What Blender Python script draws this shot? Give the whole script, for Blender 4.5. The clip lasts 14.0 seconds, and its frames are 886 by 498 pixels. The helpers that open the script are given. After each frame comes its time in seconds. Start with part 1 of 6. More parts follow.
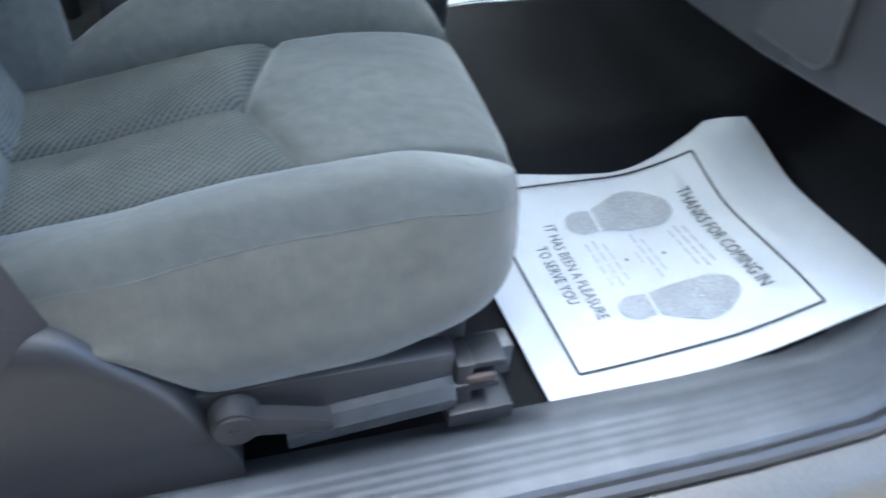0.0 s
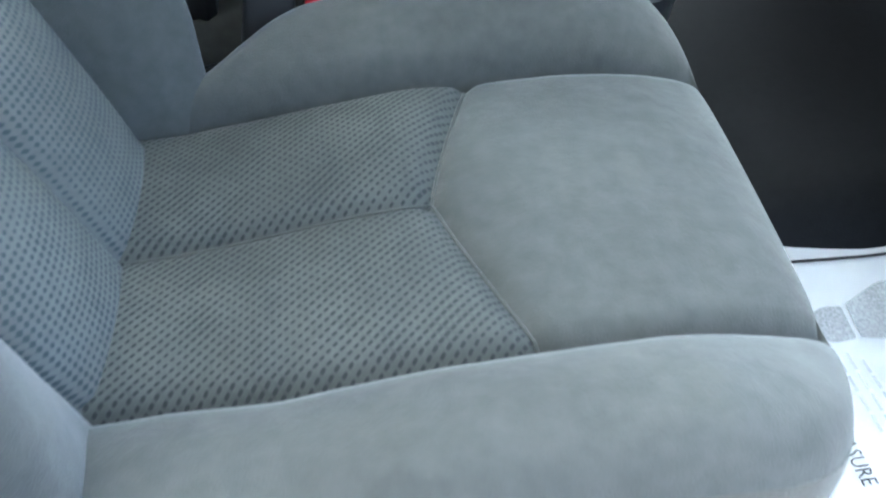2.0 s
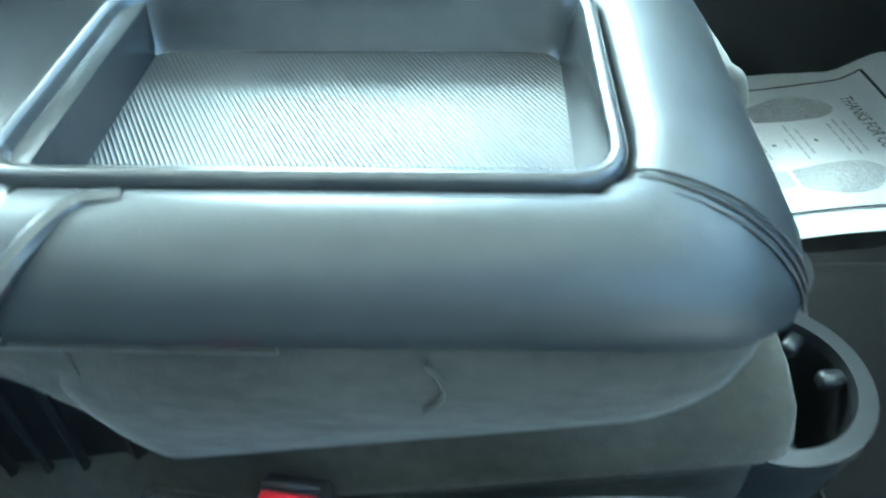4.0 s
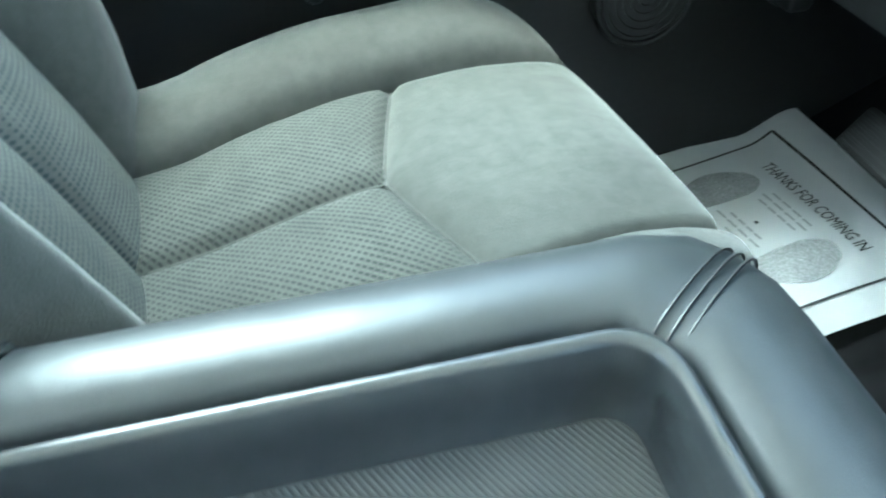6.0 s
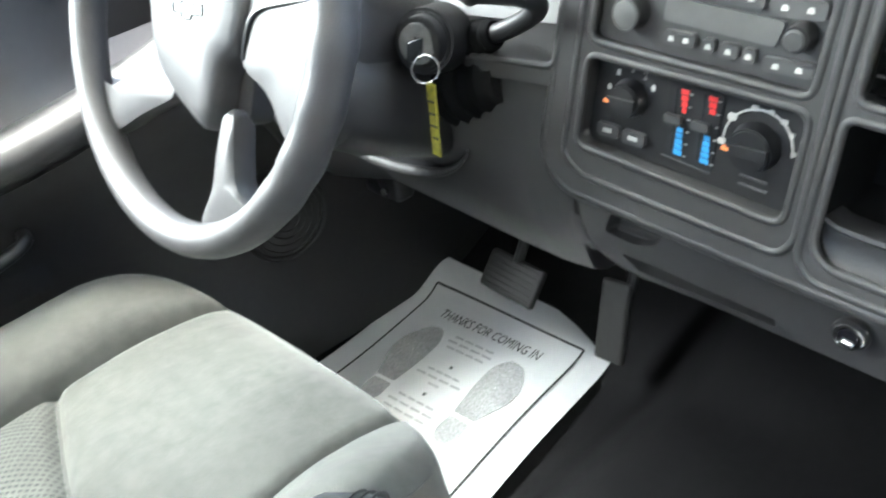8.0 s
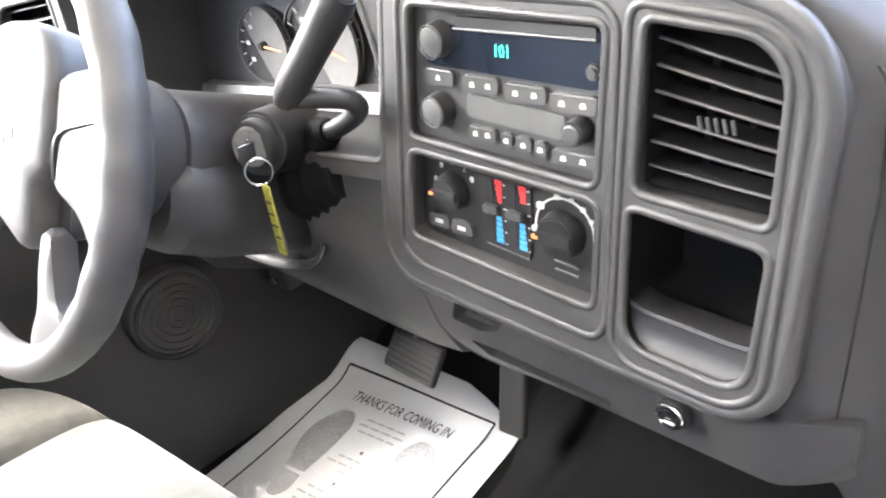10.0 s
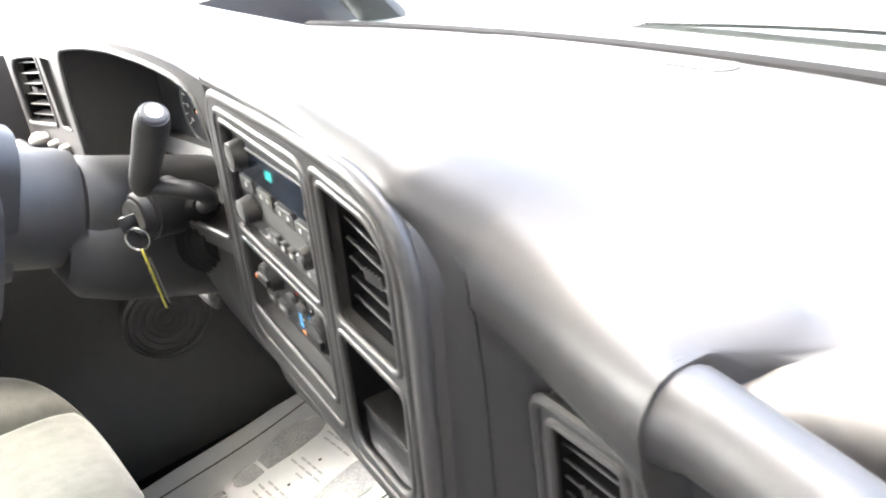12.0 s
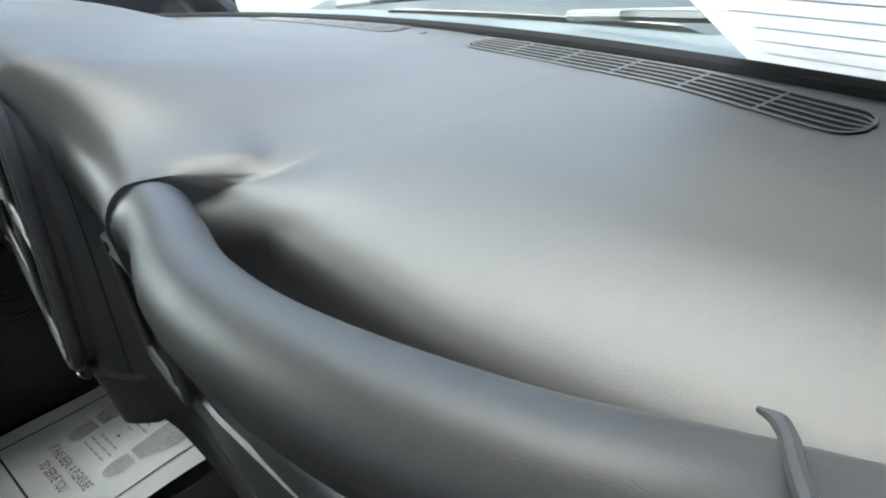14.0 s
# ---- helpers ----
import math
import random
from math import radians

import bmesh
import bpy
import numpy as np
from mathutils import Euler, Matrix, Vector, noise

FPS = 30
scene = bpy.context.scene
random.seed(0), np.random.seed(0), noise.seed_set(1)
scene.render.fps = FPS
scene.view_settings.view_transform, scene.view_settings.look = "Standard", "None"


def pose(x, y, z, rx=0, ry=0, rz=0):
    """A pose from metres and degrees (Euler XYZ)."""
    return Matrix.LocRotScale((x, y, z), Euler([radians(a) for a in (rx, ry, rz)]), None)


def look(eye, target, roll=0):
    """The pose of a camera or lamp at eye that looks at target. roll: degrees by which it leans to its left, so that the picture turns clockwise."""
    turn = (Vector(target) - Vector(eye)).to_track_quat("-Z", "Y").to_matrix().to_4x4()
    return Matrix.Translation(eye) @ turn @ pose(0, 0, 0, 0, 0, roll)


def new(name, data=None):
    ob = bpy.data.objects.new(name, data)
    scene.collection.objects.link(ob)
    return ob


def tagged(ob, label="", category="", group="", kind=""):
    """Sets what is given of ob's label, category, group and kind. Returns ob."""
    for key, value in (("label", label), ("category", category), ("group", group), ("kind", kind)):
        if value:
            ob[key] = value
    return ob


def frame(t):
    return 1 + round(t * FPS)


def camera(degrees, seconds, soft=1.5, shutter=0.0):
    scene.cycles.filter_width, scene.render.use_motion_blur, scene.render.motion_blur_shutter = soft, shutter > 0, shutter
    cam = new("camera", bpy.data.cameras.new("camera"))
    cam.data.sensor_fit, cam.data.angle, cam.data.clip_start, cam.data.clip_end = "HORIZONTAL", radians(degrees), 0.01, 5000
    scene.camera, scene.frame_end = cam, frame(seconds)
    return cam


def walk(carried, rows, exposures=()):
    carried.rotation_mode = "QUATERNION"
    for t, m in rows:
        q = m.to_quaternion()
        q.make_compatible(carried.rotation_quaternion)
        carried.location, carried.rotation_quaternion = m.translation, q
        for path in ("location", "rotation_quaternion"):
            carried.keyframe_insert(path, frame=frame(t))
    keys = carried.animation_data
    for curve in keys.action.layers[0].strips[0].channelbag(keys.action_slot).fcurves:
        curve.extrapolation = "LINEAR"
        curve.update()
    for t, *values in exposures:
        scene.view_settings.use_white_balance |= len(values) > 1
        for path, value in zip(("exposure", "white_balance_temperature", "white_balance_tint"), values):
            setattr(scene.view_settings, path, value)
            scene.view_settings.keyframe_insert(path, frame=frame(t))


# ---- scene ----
cam = camera(63.2, 14.0, soft=2.0, shutter=0.4)
PATH = [
    (0, (-0.147, -1.164, 0.670), (0.302, 0.285, -0.633), 3.5),
    (0.5, (-0.181, -1.073, 0.655), (0.016, 0.333, -0.754), 3.3),
    (1, (-0.200, -0.979, 0.653), (-0.103, 0.364, -0.825), 2.6),
    (1.5, (-0.209, -0.914, 0.658), (-0.089, 0.443, -0.806), 2.2),
    (2, (-0.197, -0.853, 0.654), (-0.032, 0.489, -0.820), 1.6),
    (2.5, (-0.176, -0.747, 0.645), (0.008, 0.612, -0.810), 3.0),
    (3, (-0.104, -0.636, 0.669), (-0.129, 0.805, -0.717), -2.0),
    (3.5, (-0.113, -0.484, 0.702), (-0.150, 0.912, -0.729), -0.4),
    (3.6, (-0.118, -0.458, 0.706), (-0.163, 0.939, -0.724), -0.2),
    (3.8, (-0.121, -0.425, 0.709), (-0.190, 0.992, -0.701), -1.8),
    (4, (-0.127, -0.385, 0.714), (-0.219, 1.035, -0.692), -1.8),
    (4.2, (-0.134, -0.363, 0.719), (-0.250, 1.073, -0.669), -3.2),
    (6.3, (-0.185, -0.105, 0.759), (0.207, 1.307, -0.602), -2.4),
    (6.5, (-0.187, -0.109, 0.771), (0.310, 1.313, -0.544), -2.6),
    (6.8, (-0.180, -0.123, 0.787), (0.432, 1.322, -0.453), -6.8),
    (7, (-0.167, -0.119, 0.811), (0.512, 1.301, -0.423), -7.9),
    (7.5, (-0.141, -0.144, 0.826), (0.699, 1.253, -0.332), -8.0),
    (8, (-0.104, -0.161, 0.837), (0.880, 1.201, -0.247), -8.3),
    (8.2, (-0.093, -0.166, 0.837), (0.942, 1.186, -0.213), -8.3),
    (10.3, (-0.011, -0.252, 0.850), (1.136, 1.082, -0.100), -9.9),
    (10.4, (-0.012, -0.264, 0.855), (1.138, 1.059, -0.109), -9.5),
    (10.5, (0.000, -0.273, 0.852), (1.133, 1.062, -0.114), -9.4),
    (11, (0.047, -0.317, 0.888), (1.109, 1.071, -0.084), -9.6),
    (11.5, (0.138, -0.353, 0.908), (1.104, 1.115, -0.047), -9.6),
    (12, (0.201, -0.417, 0.919), (1.045, 1.125, -0.036), -11.4),
    (12.5, (0.258, -0.494, 0.893), (1.040, 1.087, -0.050), -10.9),
    (13, (0.292, -0.588, 0.871), (1.055, 1.018, -0.044), -12.1),
    (13.2, (0.297, -0.629, 0.861), (1.106, 0.950, -0.060), -12.2),
    (13.5, (0.319, -0.693, 0.838), (1.202, 0.862, -0.060), -10.6),
    (14, (0.321, -0.722, 0.840), (1.273, 0.785, -0.062), -10.1),
]
EXPOSURES = [  # seconds, stops, kelvin, tint: the camera's own exposure and white balance
    (0.0, 3.8, 5150, 1), (1.5, 4.0, 5250, -1), (2.0, 4.05, 5250, -2), (2.5, 4.0, 5200, -6), (3.0, 3.95, 4950, -14), (3.6, 4.15, 4880, -20), (4.2, 4.25, 4850, -21),
    (6.3, 3.72, 5250, -13), (7.0, 3.63, 5650, -5), (8.2, 4.4, 5900, 2), (10.3, 5.0, 6450, 12), (12.0, 4.6, 6550, 10), (12.5, 4.05, 6550, 8), (13.0, 3.4, 6300, 4), (14.0, 2.4, 5900, 0),
]
walk(cam, [(t, look(eye, target, roll)) for t, eye, target, roll in PATH], EXPOSURES)

# ---- world and light ----
world = bpy.data.worlds.new("sky")
scene.world = world
world.use_nodes = True
wn = world.node_tree.nodes
sky = wn.new("ShaderNodeTexSky")
sky.sky_type, sky.sun_disc = "NISHITA", False
sky.sun_elevation, sky.sun_rotation = radians(75), radians(-34)
sky.air_density, sky.dust_density, sky.ozone_density = 0.8, 8.0, 0.7
world.node_tree.links.new(sky.outputs[0], wn["Background"].inputs[0])
wn["Background"].inputs[1].default_value = 0.15

sun_data = bpy.data.lights.new("sun", "SUN")
sun_data.energy, sun_data.angle, sun_data.color = 3.0, radians(55), (1.0, 0.96, 0.9)
sun = new("sun", sun_data)
sun.matrix_basis = look((-1.5, 2.2, 2.2), (0, 0, 0))


# ---- materials ----
def material(name, color, rough=0.6, color2=None, scale=40.0, bump=0.0, bump_scale=400.0, metal=0.0, spec=0.5, big=3.0, big_amount=0.12):
    """A surface with colour variation at two scales and fine relief."""
    m = bpy.data.materials.new(name)
    m.use_nodes = True
    nt = m.node_tree
    n, l = nt.nodes, nt.links
    b = n["Principled BSDF"]
    co = n.new("ShaderNodeTexCoord")
    fine = n.new("ShaderNodeTexNoise")
    fine.inputs["Scale"].default_value, fine.inputs["Detail"].default_value = scale, 6.0
    l.new(co.outputs["Object"], fine.inputs["Vector"])
    large = n.new("ShaderNodeTexNoise")
    large.inputs["Scale"].default_value, large.inputs["Detail"].default_value = big, 4.0
    l.new(co.outputs["Object"], large.inputs["Vector"])
    ramp = n.new("ShaderNodeValToRGB")
    c2 = color2 or tuple(c * 0.8 for c in color)
    ramp.color_ramp.elements[0].position, ramp.color_ramp.elements[0].color = 0.32, (*c2, 1)
    ramp.color_ramp.elements[1].position, ramp.color_ramp.elements[1].color = 0.68, (*color, 1)
    l.new(fine.outputs["Fac"], ramp.inputs["Fac"])
    mul = n.new("ShaderNodeMix")
    mul.data_type, mul.blend_type = "RGBA", "MULTIPLY"
    tone = n.new("ShaderNodeMapRange")
    tone.inputs["From Min"].default_value, tone.inputs["From Max"].default_value = 0.35, 0.65
    tone.inputs["To Min"].default_value, tone.inputs["To Max"].default_value = 1.0 - big_amount, 1.0
    l.new(large.outputs["Fac"], tone.inputs["Value"])
    mul.inputs["Factor"].default_value = 1.0
    l.new(ramp.outputs["Color"], mul.inputs[6])
    l.new(tone.outputs["Result"], mul.inputs[7])
    l.new(mul.outputs[2], b.inputs["Base Color"])
    rr = n.new("ShaderNodeMapRange")
    rr.inputs["To Min"].default_value, rr.inputs["To Max"].default_value = max(0.03, rough - 0.08), min(1.0, rough + 0.08)
    l.new(large.outputs["Fac"], rr.inputs["Value"])
    l.new(rr.outputs["Result"], b.inputs["Roughness"])
    b.inputs["Metallic"].default_value = metal
    b.inputs["Specular IOR Level"].default_value = spec
    if bump:
        grain = n.new("ShaderNodeTexNoise")
        grain.inputs["Scale"].default_value, grain.inputs["Detail"].default_value = bump_scale, 3.0
        l.new(co.outputs["Object"], grain.inputs["Vector"])
        bp = n.new("ShaderNodeBump")
        bp.inputs["Strength"].default_value, bp.inputs["Distance"].default_value = bump, 0.001
        l.new(grain.outputs["Fac"], bp.inputs["Height"])
        l.new(bp.outputs["Normal"], b.inputs["Normal"])
    return m


def knit(name, light, dark, px, py, axis_a="X", axis_b="Y", hole=0.35, lean=0):
    """Woven seat insert: pale ribs with staggered dark openings."""
    m = material(name, light, 0.9, tuple(c * 0.86 for c in light), 160.0, 0.25, 900.0, spec=0.2, big=9.0, big_amount=0.22)
    nt = m.node_tree
    n, l = nt.nodes, nt.links
    b = n["Principled BSDF"]
    co = n.new("ShaderNodeTexCoord")
    sep = n.new("ShaderNodeSeparateXYZ")
    l.new(co.outputs["Object"], sep.inputs[0])

    def calc(op, a, c):
        node = n.new("ShaderNodeMath")
        node.operation = op
        for k, v in enumerate((a, c)):
            if v is None:
                continue
            if isinstance(v, (int, float)):
                node.inputs[k].default_value = v
            else:
                l.new(v, node.inputs[k])
        return node.outputs[0]

    u = calc("MULTIPLY", sep.outputs[axis_a], 2 * math.pi / px)
    v = calc("MULTIPLY", sep.outputs[axis_b], 2 * math.pi / py)
    a1 = calc("SINE", calc("ADD", u, v), None)
    a2 = calc("SINE", calc("SUBTRACT", u, v), None)
    prod = calc("MULTIPLY", a1, a2)
    if lean:
        prod = calc("ADD", calc("MULTIPLY", a1 if lean > 0 else a2, 0.62), calc("MULTIPLY", prod, 0.6))
    wob = n.new("ShaderNodeTexNoise")
    wob.inputs["Scale"].default_value, wob.inputs["Detail"].default_value = 30.0, 5.0
    l.new(co.outputs["Object"], wob.inputs["Vector"])
    mask = n.new("ShaderNodeMapRange")
    mask.inputs["From Min"].default_value, mask.inputs["From Max"].default_value = hole - 0.1, hole + 0.5
    l.new(calc("ADD", prod, calc("MULTIPLY", calc("SUBTRACT", wob.outputs["Fac"], 0.5), 1.2)), mask.inputs["Value"])
    mix = n.new("ShaderNodeMix")
    mix.data_type = "RGBA"
    l.new(mask.outputs["Result"], mix.inputs["Factor"])
    old = b.inputs["Base Color"].links[0].from_socket
    l.new(old, mix.inputs[6])
    mix.inputs[7].default_value = (*dark, 1)
    l.new(mix.outputs[2], b.inputs["Base Color"])
    return m


def plain(name, color, rough=0.5, emit=0.0, metal=0.0):
    m = bpy.data.materials.new(name)
    m.use_nodes = True
    b = m.node_tree.nodes["Principled BSDF"]
    b.inputs["Base Color"].default_value, b.inputs["Roughness"].default_value, b.inputs["Metallic"].default_value = (*color, 1), rough, metal
    if emit:
        b.inputs["Emission Color"].default_value, b.inputs["Emission Strength"].default_value = (*color, 1), emit
    return m


FABRIC = material("seat fabric", (0.079, 0.081, 0.074), 0.95, (0.063, 0.066, 0.060), 70.0, 0.45, 600.0, spec=0.15, big=9.0, big_amount=0.16)
FABRIC_WORN = material("seat side fabric", (0.094, 0.091, 0.076), 0.95, (0.078, 0.077, 0.066), 60.0, 0.4, 600.0, spec=0.15, big=5.0, big_amount=0.14)
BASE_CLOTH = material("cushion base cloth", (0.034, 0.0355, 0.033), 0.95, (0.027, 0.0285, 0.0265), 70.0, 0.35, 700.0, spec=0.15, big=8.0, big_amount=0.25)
CUPM = material("cup holder plastic", (0.026, 0.028, 0.03), 0.3, (0.022, 0.024, 0.026), 60.0, 0.12, 1200.0)
FABRIC_DARK = material("console fabric", (0.076, 0.073, 0.061), 0.95, (0.059, 0.057, 0.048), 90.0, 0.5, 600.0, spec=0.12, big=8.0, big_amount=0.35)
KNIT = knit("seat insert knit", (0.088, 0.091, 0.083), (0.030, 0.034, 0.032), 0.0088, 0.0076, hole=0.10, lean=-1)
KNIT_BACK = knit("backrest insert knit", (0.140, 0.143, 0.130), (0.055, 0.064, 0.066), 0.0108, 0.0122, "Z", hole=0.12)
LEATHER = material("console vinyl", (0.030, 0.033, 0.0355), 0.42, (0.025, 0.0285, 0.030), 25.0, 0.08, 900.0, spec=0.6, big=5.0)
GREY = material("console grey plastic", (0.038, 0.0405, 0.043), 0.25, (0.033, 0.0355, 0.038), 60.0, 0.12, 1200.0, spec=0.8)
DASH = material("dash grey plastic", (0.037, 0.0362, 0.0368), 0.44, (0.034, 0.0333, 0.0338), 120.0, 0.14, 1400.0, big=4.0, big_amount=0.06)
BEZEL = material("bezel grey plastic", (0.040, 0.0393, 0.0396), 0.42, (0.043, 0.042, 0.0423), 150.0, 0.2, 1000.0, big_amount=0.06)
WHEEL = material("steering wheel grey", (0.045, 0.044, 0.045), 0.44, (0.039, 0.038, 0.039), 80.0, 0.25, 900.0, big_amount=0.08)
TRIM = material("lower trim plastic", (0.02, 0.0195, 0.0205), 0.44, (0.017, 0.0165, 0.0175), 60.0, 0.3, 800.0)
SILLM = material("sill plate plastic", (0.07, 0.073, 0.08), 0.38, (0.052, 0.055, 0.06), 30.0, 0.2, 700.0, big=10.0, big_amount=0.25)
DARK = material("dark plastic", (0.02, 0.019, 0.0195), 0.45, (0.016, 0.0155, 0.016), 90.0, 0.25, 900.0)
BLACK = plain("black plastic", (0.012, 0.012, 0.013), 0.45)
GLOSS = plain("gloss black plastic", (0.01, 0.01, 0.012), 0.12)
RUBBER = material("floor vinyl", (0.0075, 0.0073, 0.008), 0.66, (0.005, 0.0049, 0.0055), 80.0, 0.4, 500.0, spec=0.12, big=6.0, big_amount=0.3)
PAPER = material("paper", (0.78, 0.79, 0.80), 0.8, (0.75, 0.76, 0.78), 30.0, 0.1, 300.0, big=5.0, big_amount=0.04)
INK = plain("black ink", (0.02, 0.02, 0.022), 0.7)
FOOT = material("grey print", (0.21, 0.213, 0.22), 0.8, (0.38, 0.387, 0.395), 300.0, big=30.0, big_amount=0.2)
INK_GREY = plain("grey ink", (0.42, 0.43, 0.45), 0.8)
BELT = material("belt webbing", (0.034, 0.030, 0.029), 0.7, (0.027, 0.024, 0.023), 300.0, 0.4, 900.0)
LABEL_BLACK = plain("black label", (0.02, 0.02, 0.02), 0.5)
LABEL_YELLOW = plain("yellow label", (0.85, 0.72, 0.03), 0.5)
LABEL_WHITE = plain("white print", (0.19, 0.19, 0.185), 0.6)
RED = plain("red plastic", (0.6, 0.02, 0.035), 0.35)
REDMARK = plain("red print", (0.62, 0.03, 0.03), 0.5)
BLUEMARK = plain("blue print", (0.05, 0.28, 0.6), 0.5)
WHITEMARK = plain("white marking", (0.46, 0.455, 0.435), 0.5)
ORANGE = plain("orange pointer", (0.85, 0.25, 0.08), 0.5)
CHROME = plain("chrome", (0.75, 0.75, 0.74), 0.18, metal=1.0)
STEEL = material("steel rail", (0.25, 0.25, 0.25), 0.45, (0.15, 0.14, 0.13), 60.0, metal=0.8)
KEYTAG = material("yellow key tag", (0.42, 0.38, 0.03), 0.5, (0.22, 0.2, 0.04), 200.0)
LCD = plain("display dark", (0.012, 0.016, 0.024), 0.15)
TEAL = plain("display digits", (0.05, 0.75, 0.65), 0.5, emit=0.035)
GAUGE = material("gauge face", (0.12, 0.118, 0.114), 0.5, (0.10, 0.098, 0.095), 60.0)
IGN = material("worn lock metal", (0.24, 0.24, 0.235), 0.35, (0.17, 0.17, 0.165), 120.0, metal=0.4)
BUTTON = material("radio button grey", (0.06, 0.06, 0.06), 0.4, (0.054, 0.054, 0.054), 90.0)
PAINT = material("silver body paint", (0.07, 0.065, 0.054), 0.34, (0.055, 0.051, 0.043), 200.0, metal=0.3)
TRAYM = material("ribbed tray plastic", (0.050, 0.053, 0.056), 0.40, (0.043, 0.046, 0.049), 60.0)
HOODM = material("grey-green body paint", (0.105, 0.118, 0.118), 0.4, (0.085, 0.098, 0.098), 5.0)
# Matte near-black; also puts the shade into wells, slots and louvres.
MATTE_BLACK = material("matte black", (0.006, 0.006, 0.0065), 0.9, (0.005, 0.005, 0.0055), 40.0, spec=0.1)
ARM = material("pale wiper paint", (0.14, 0.145, 0.145), 0.4, (0.11, 0.115, 0.115), 40.0)
HEADLINER = material("headliner cloth", (0.58, 0.58, 0.55), 0.95, (0.52, 0.52, 0.49), 200.0, 0.3, 600.0)
ASPHALT = material("concrete", (0.17, 0.155, 0.13), 0.9, (0.12, 0.11, 0.095), 60.0, 0.6, 200.0, big=1.2, big_amount=0.25)


def lumps(m, scale, strength, distance):
    """Adds broad creases over a surface's fine relief; scale: along x, y and z."""
    n, l = m.node_tree.nodes, m.node_tree.links
    b = n["Principled BSDF"]
    co, mp, tx, bp = n.new("ShaderNodeTexCoord"), n.new("ShaderNodeMapping"), n.new("ShaderNodeTexNoise"), n.new("ShaderNodeBump")
    mp.inputs["Scale"].default_value = scale
    tx.inputs["Scale"].default_value, tx.inputs["Detail"].default_value = 1.0, 3.0
    bp.inputs["Strength"].default_value, bp.inputs["Distance"].default_value = strength, distance
    l.new(co.outputs["Object"], mp.inputs[0])
    l.new(mp.outputs[0], tx.inputs["Vector"])
    l.new(tx.outputs["Fac"], bp.inputs["Height"])
    l.new(b.inputs["Normal"].links[0].from_socket, bp.inputs["Normal"])
    l.new(bp.outputs[0], b.inputs["Normal"])


for m_ in (FABRIC, FABRIC_WORN, FABRIC_DARK, BASE_CLOTH):
    sh_ = m_.node_tree.nodes["Principled BSDF"]
    sh_.inputs["Sheen Weight"].default_value, sh_.inputs["Sheen Roughness"].default_value = 0.25, 0.45
lumps(FABRIC_WORN, (55, 30, 16), 0.35, 0.004)
lumps(FABRIC_DARK, (14, 14, 24), 0.5, 0.010)
lumps(BASE_CLOTH, (14, 14, 24), 0.5, 0.010)
lumps(FABRIC, (16, 22, 16), 0.35, 0.006)
lumps(LEATHER, (26, 18, 18), 0.25, 0.004)
GLASS = bpy.data.materials.new("window glass")
GLASS.use_nodes = True
gn, gl_ = GLASS.node_tree.nodes, GLASS.node_tree.links
gn.remove(gn["Principled BSDF"])
clear, shine, both = gn.new("ShaderNodeBsdfTransparent"), gn.new("ShaderNodeBsdfGlossy"), gn.new("ShaderNodeMixShader")
clear.inputs[0].default_value = (0.9, 0.95, 0.94, 1)
shine.inputs["Roughness"].default_value = 0.03
both.inputs[0].default_value = 0.05
gl_.new(clear.outputs[0], both.inputs[1])
gl_.new(shine.outputs[0], both.inputs[2])
gl_.new(both.outputs[0], gn["Material Output"].inputs[0])


# ---- helpers for things ----
def thing(name, base, label, category, group="", kind="", turn=(0, 0, 0)):
    ob = new(name)
    ob.empty_display_size = 0.05
    ob.matrix_basis = pose(*base, *turn)
    return tagged(ob, label, category, group, kind)


def finish(bm, name, mat, sharp=38.0, recalc=True):
    if recalc:
        bmesh.ops.recalc_face_normals(bm, faces=bm.faces)
    for f in bm.faces:
        f.smooth = True
    lim = radians(sharp)
    for e in bm.edges:
        if len(e.link_faces) == 2 and e.calc_face_angle(0.0) > lim:
            e.smooth = False
    me = bpy.data.meshes.new(name)
    bm.to_mesh(me)
    bm.free()
    me.materials.append(mat)
    return me


def part(name, bm, mat, parent, label="", local=False, sharp=38.0):
    """Links a bmesh as one mesh under a thing; places are the world's unless local."""
    root = parent
    while root.parent:
        root = root.parent
    if not local:
        bmesh.ops.transform(bm, matrix=root.matrix_basis.inverted(), verts=bm.verts)
    ob = new(name, finish(bm, name, mat, sharp))
    ob.parent = parent
    return tagged(ob, label)


def solo(name, bm, mat, label, category="", group="", kind="", sharp=38.0):
    """A thing that is one mesh; its origin goes to the middle of its base."""
    lo = Vector([min(v.co[k] for v in bm.verts) for k in range(3)])
    hi = Vector([max(v.co[k] for v in bm.verts) for k in range(3)])
    base = Vector(((lo.x + hi.x) / 2, (lo.y + hi.y) / 2, lo.z))
    bmesh.ops.translate(bm, vec=-base, verts=bm.verts)
    ob = new(name, finish(bm, name, mat, sharp))
    ob.location = base
    return tagged(ob, label, category, group, kind)


def box(c, s, bevel=0.0, seg=2, m=None):
    bm = bmesh.new()
    bmesh.ops.create_cube(bm, size=1.0)
    bmesh.ops.scale(bm, vec=s, verts=bm.verts)
    if bevel:
        bmesh.ops.bevel(bm, geom=list(bm.edges), offset=bevel, segments=seg, profile=0.5, affect="EDGES")
    bmesh.ops.transform(bm, matrix=Matrix.Translation(c) @ (m or Matrix()), verts=bm.verts)
    return bm


def add(bm, other):
    me = bpy.data.meshes.new("tmp")
    other.to_mesh(me)
    other.free()
    bm.from_mesh(me)
    bpy.data.meshes.remove(me)
    return bm


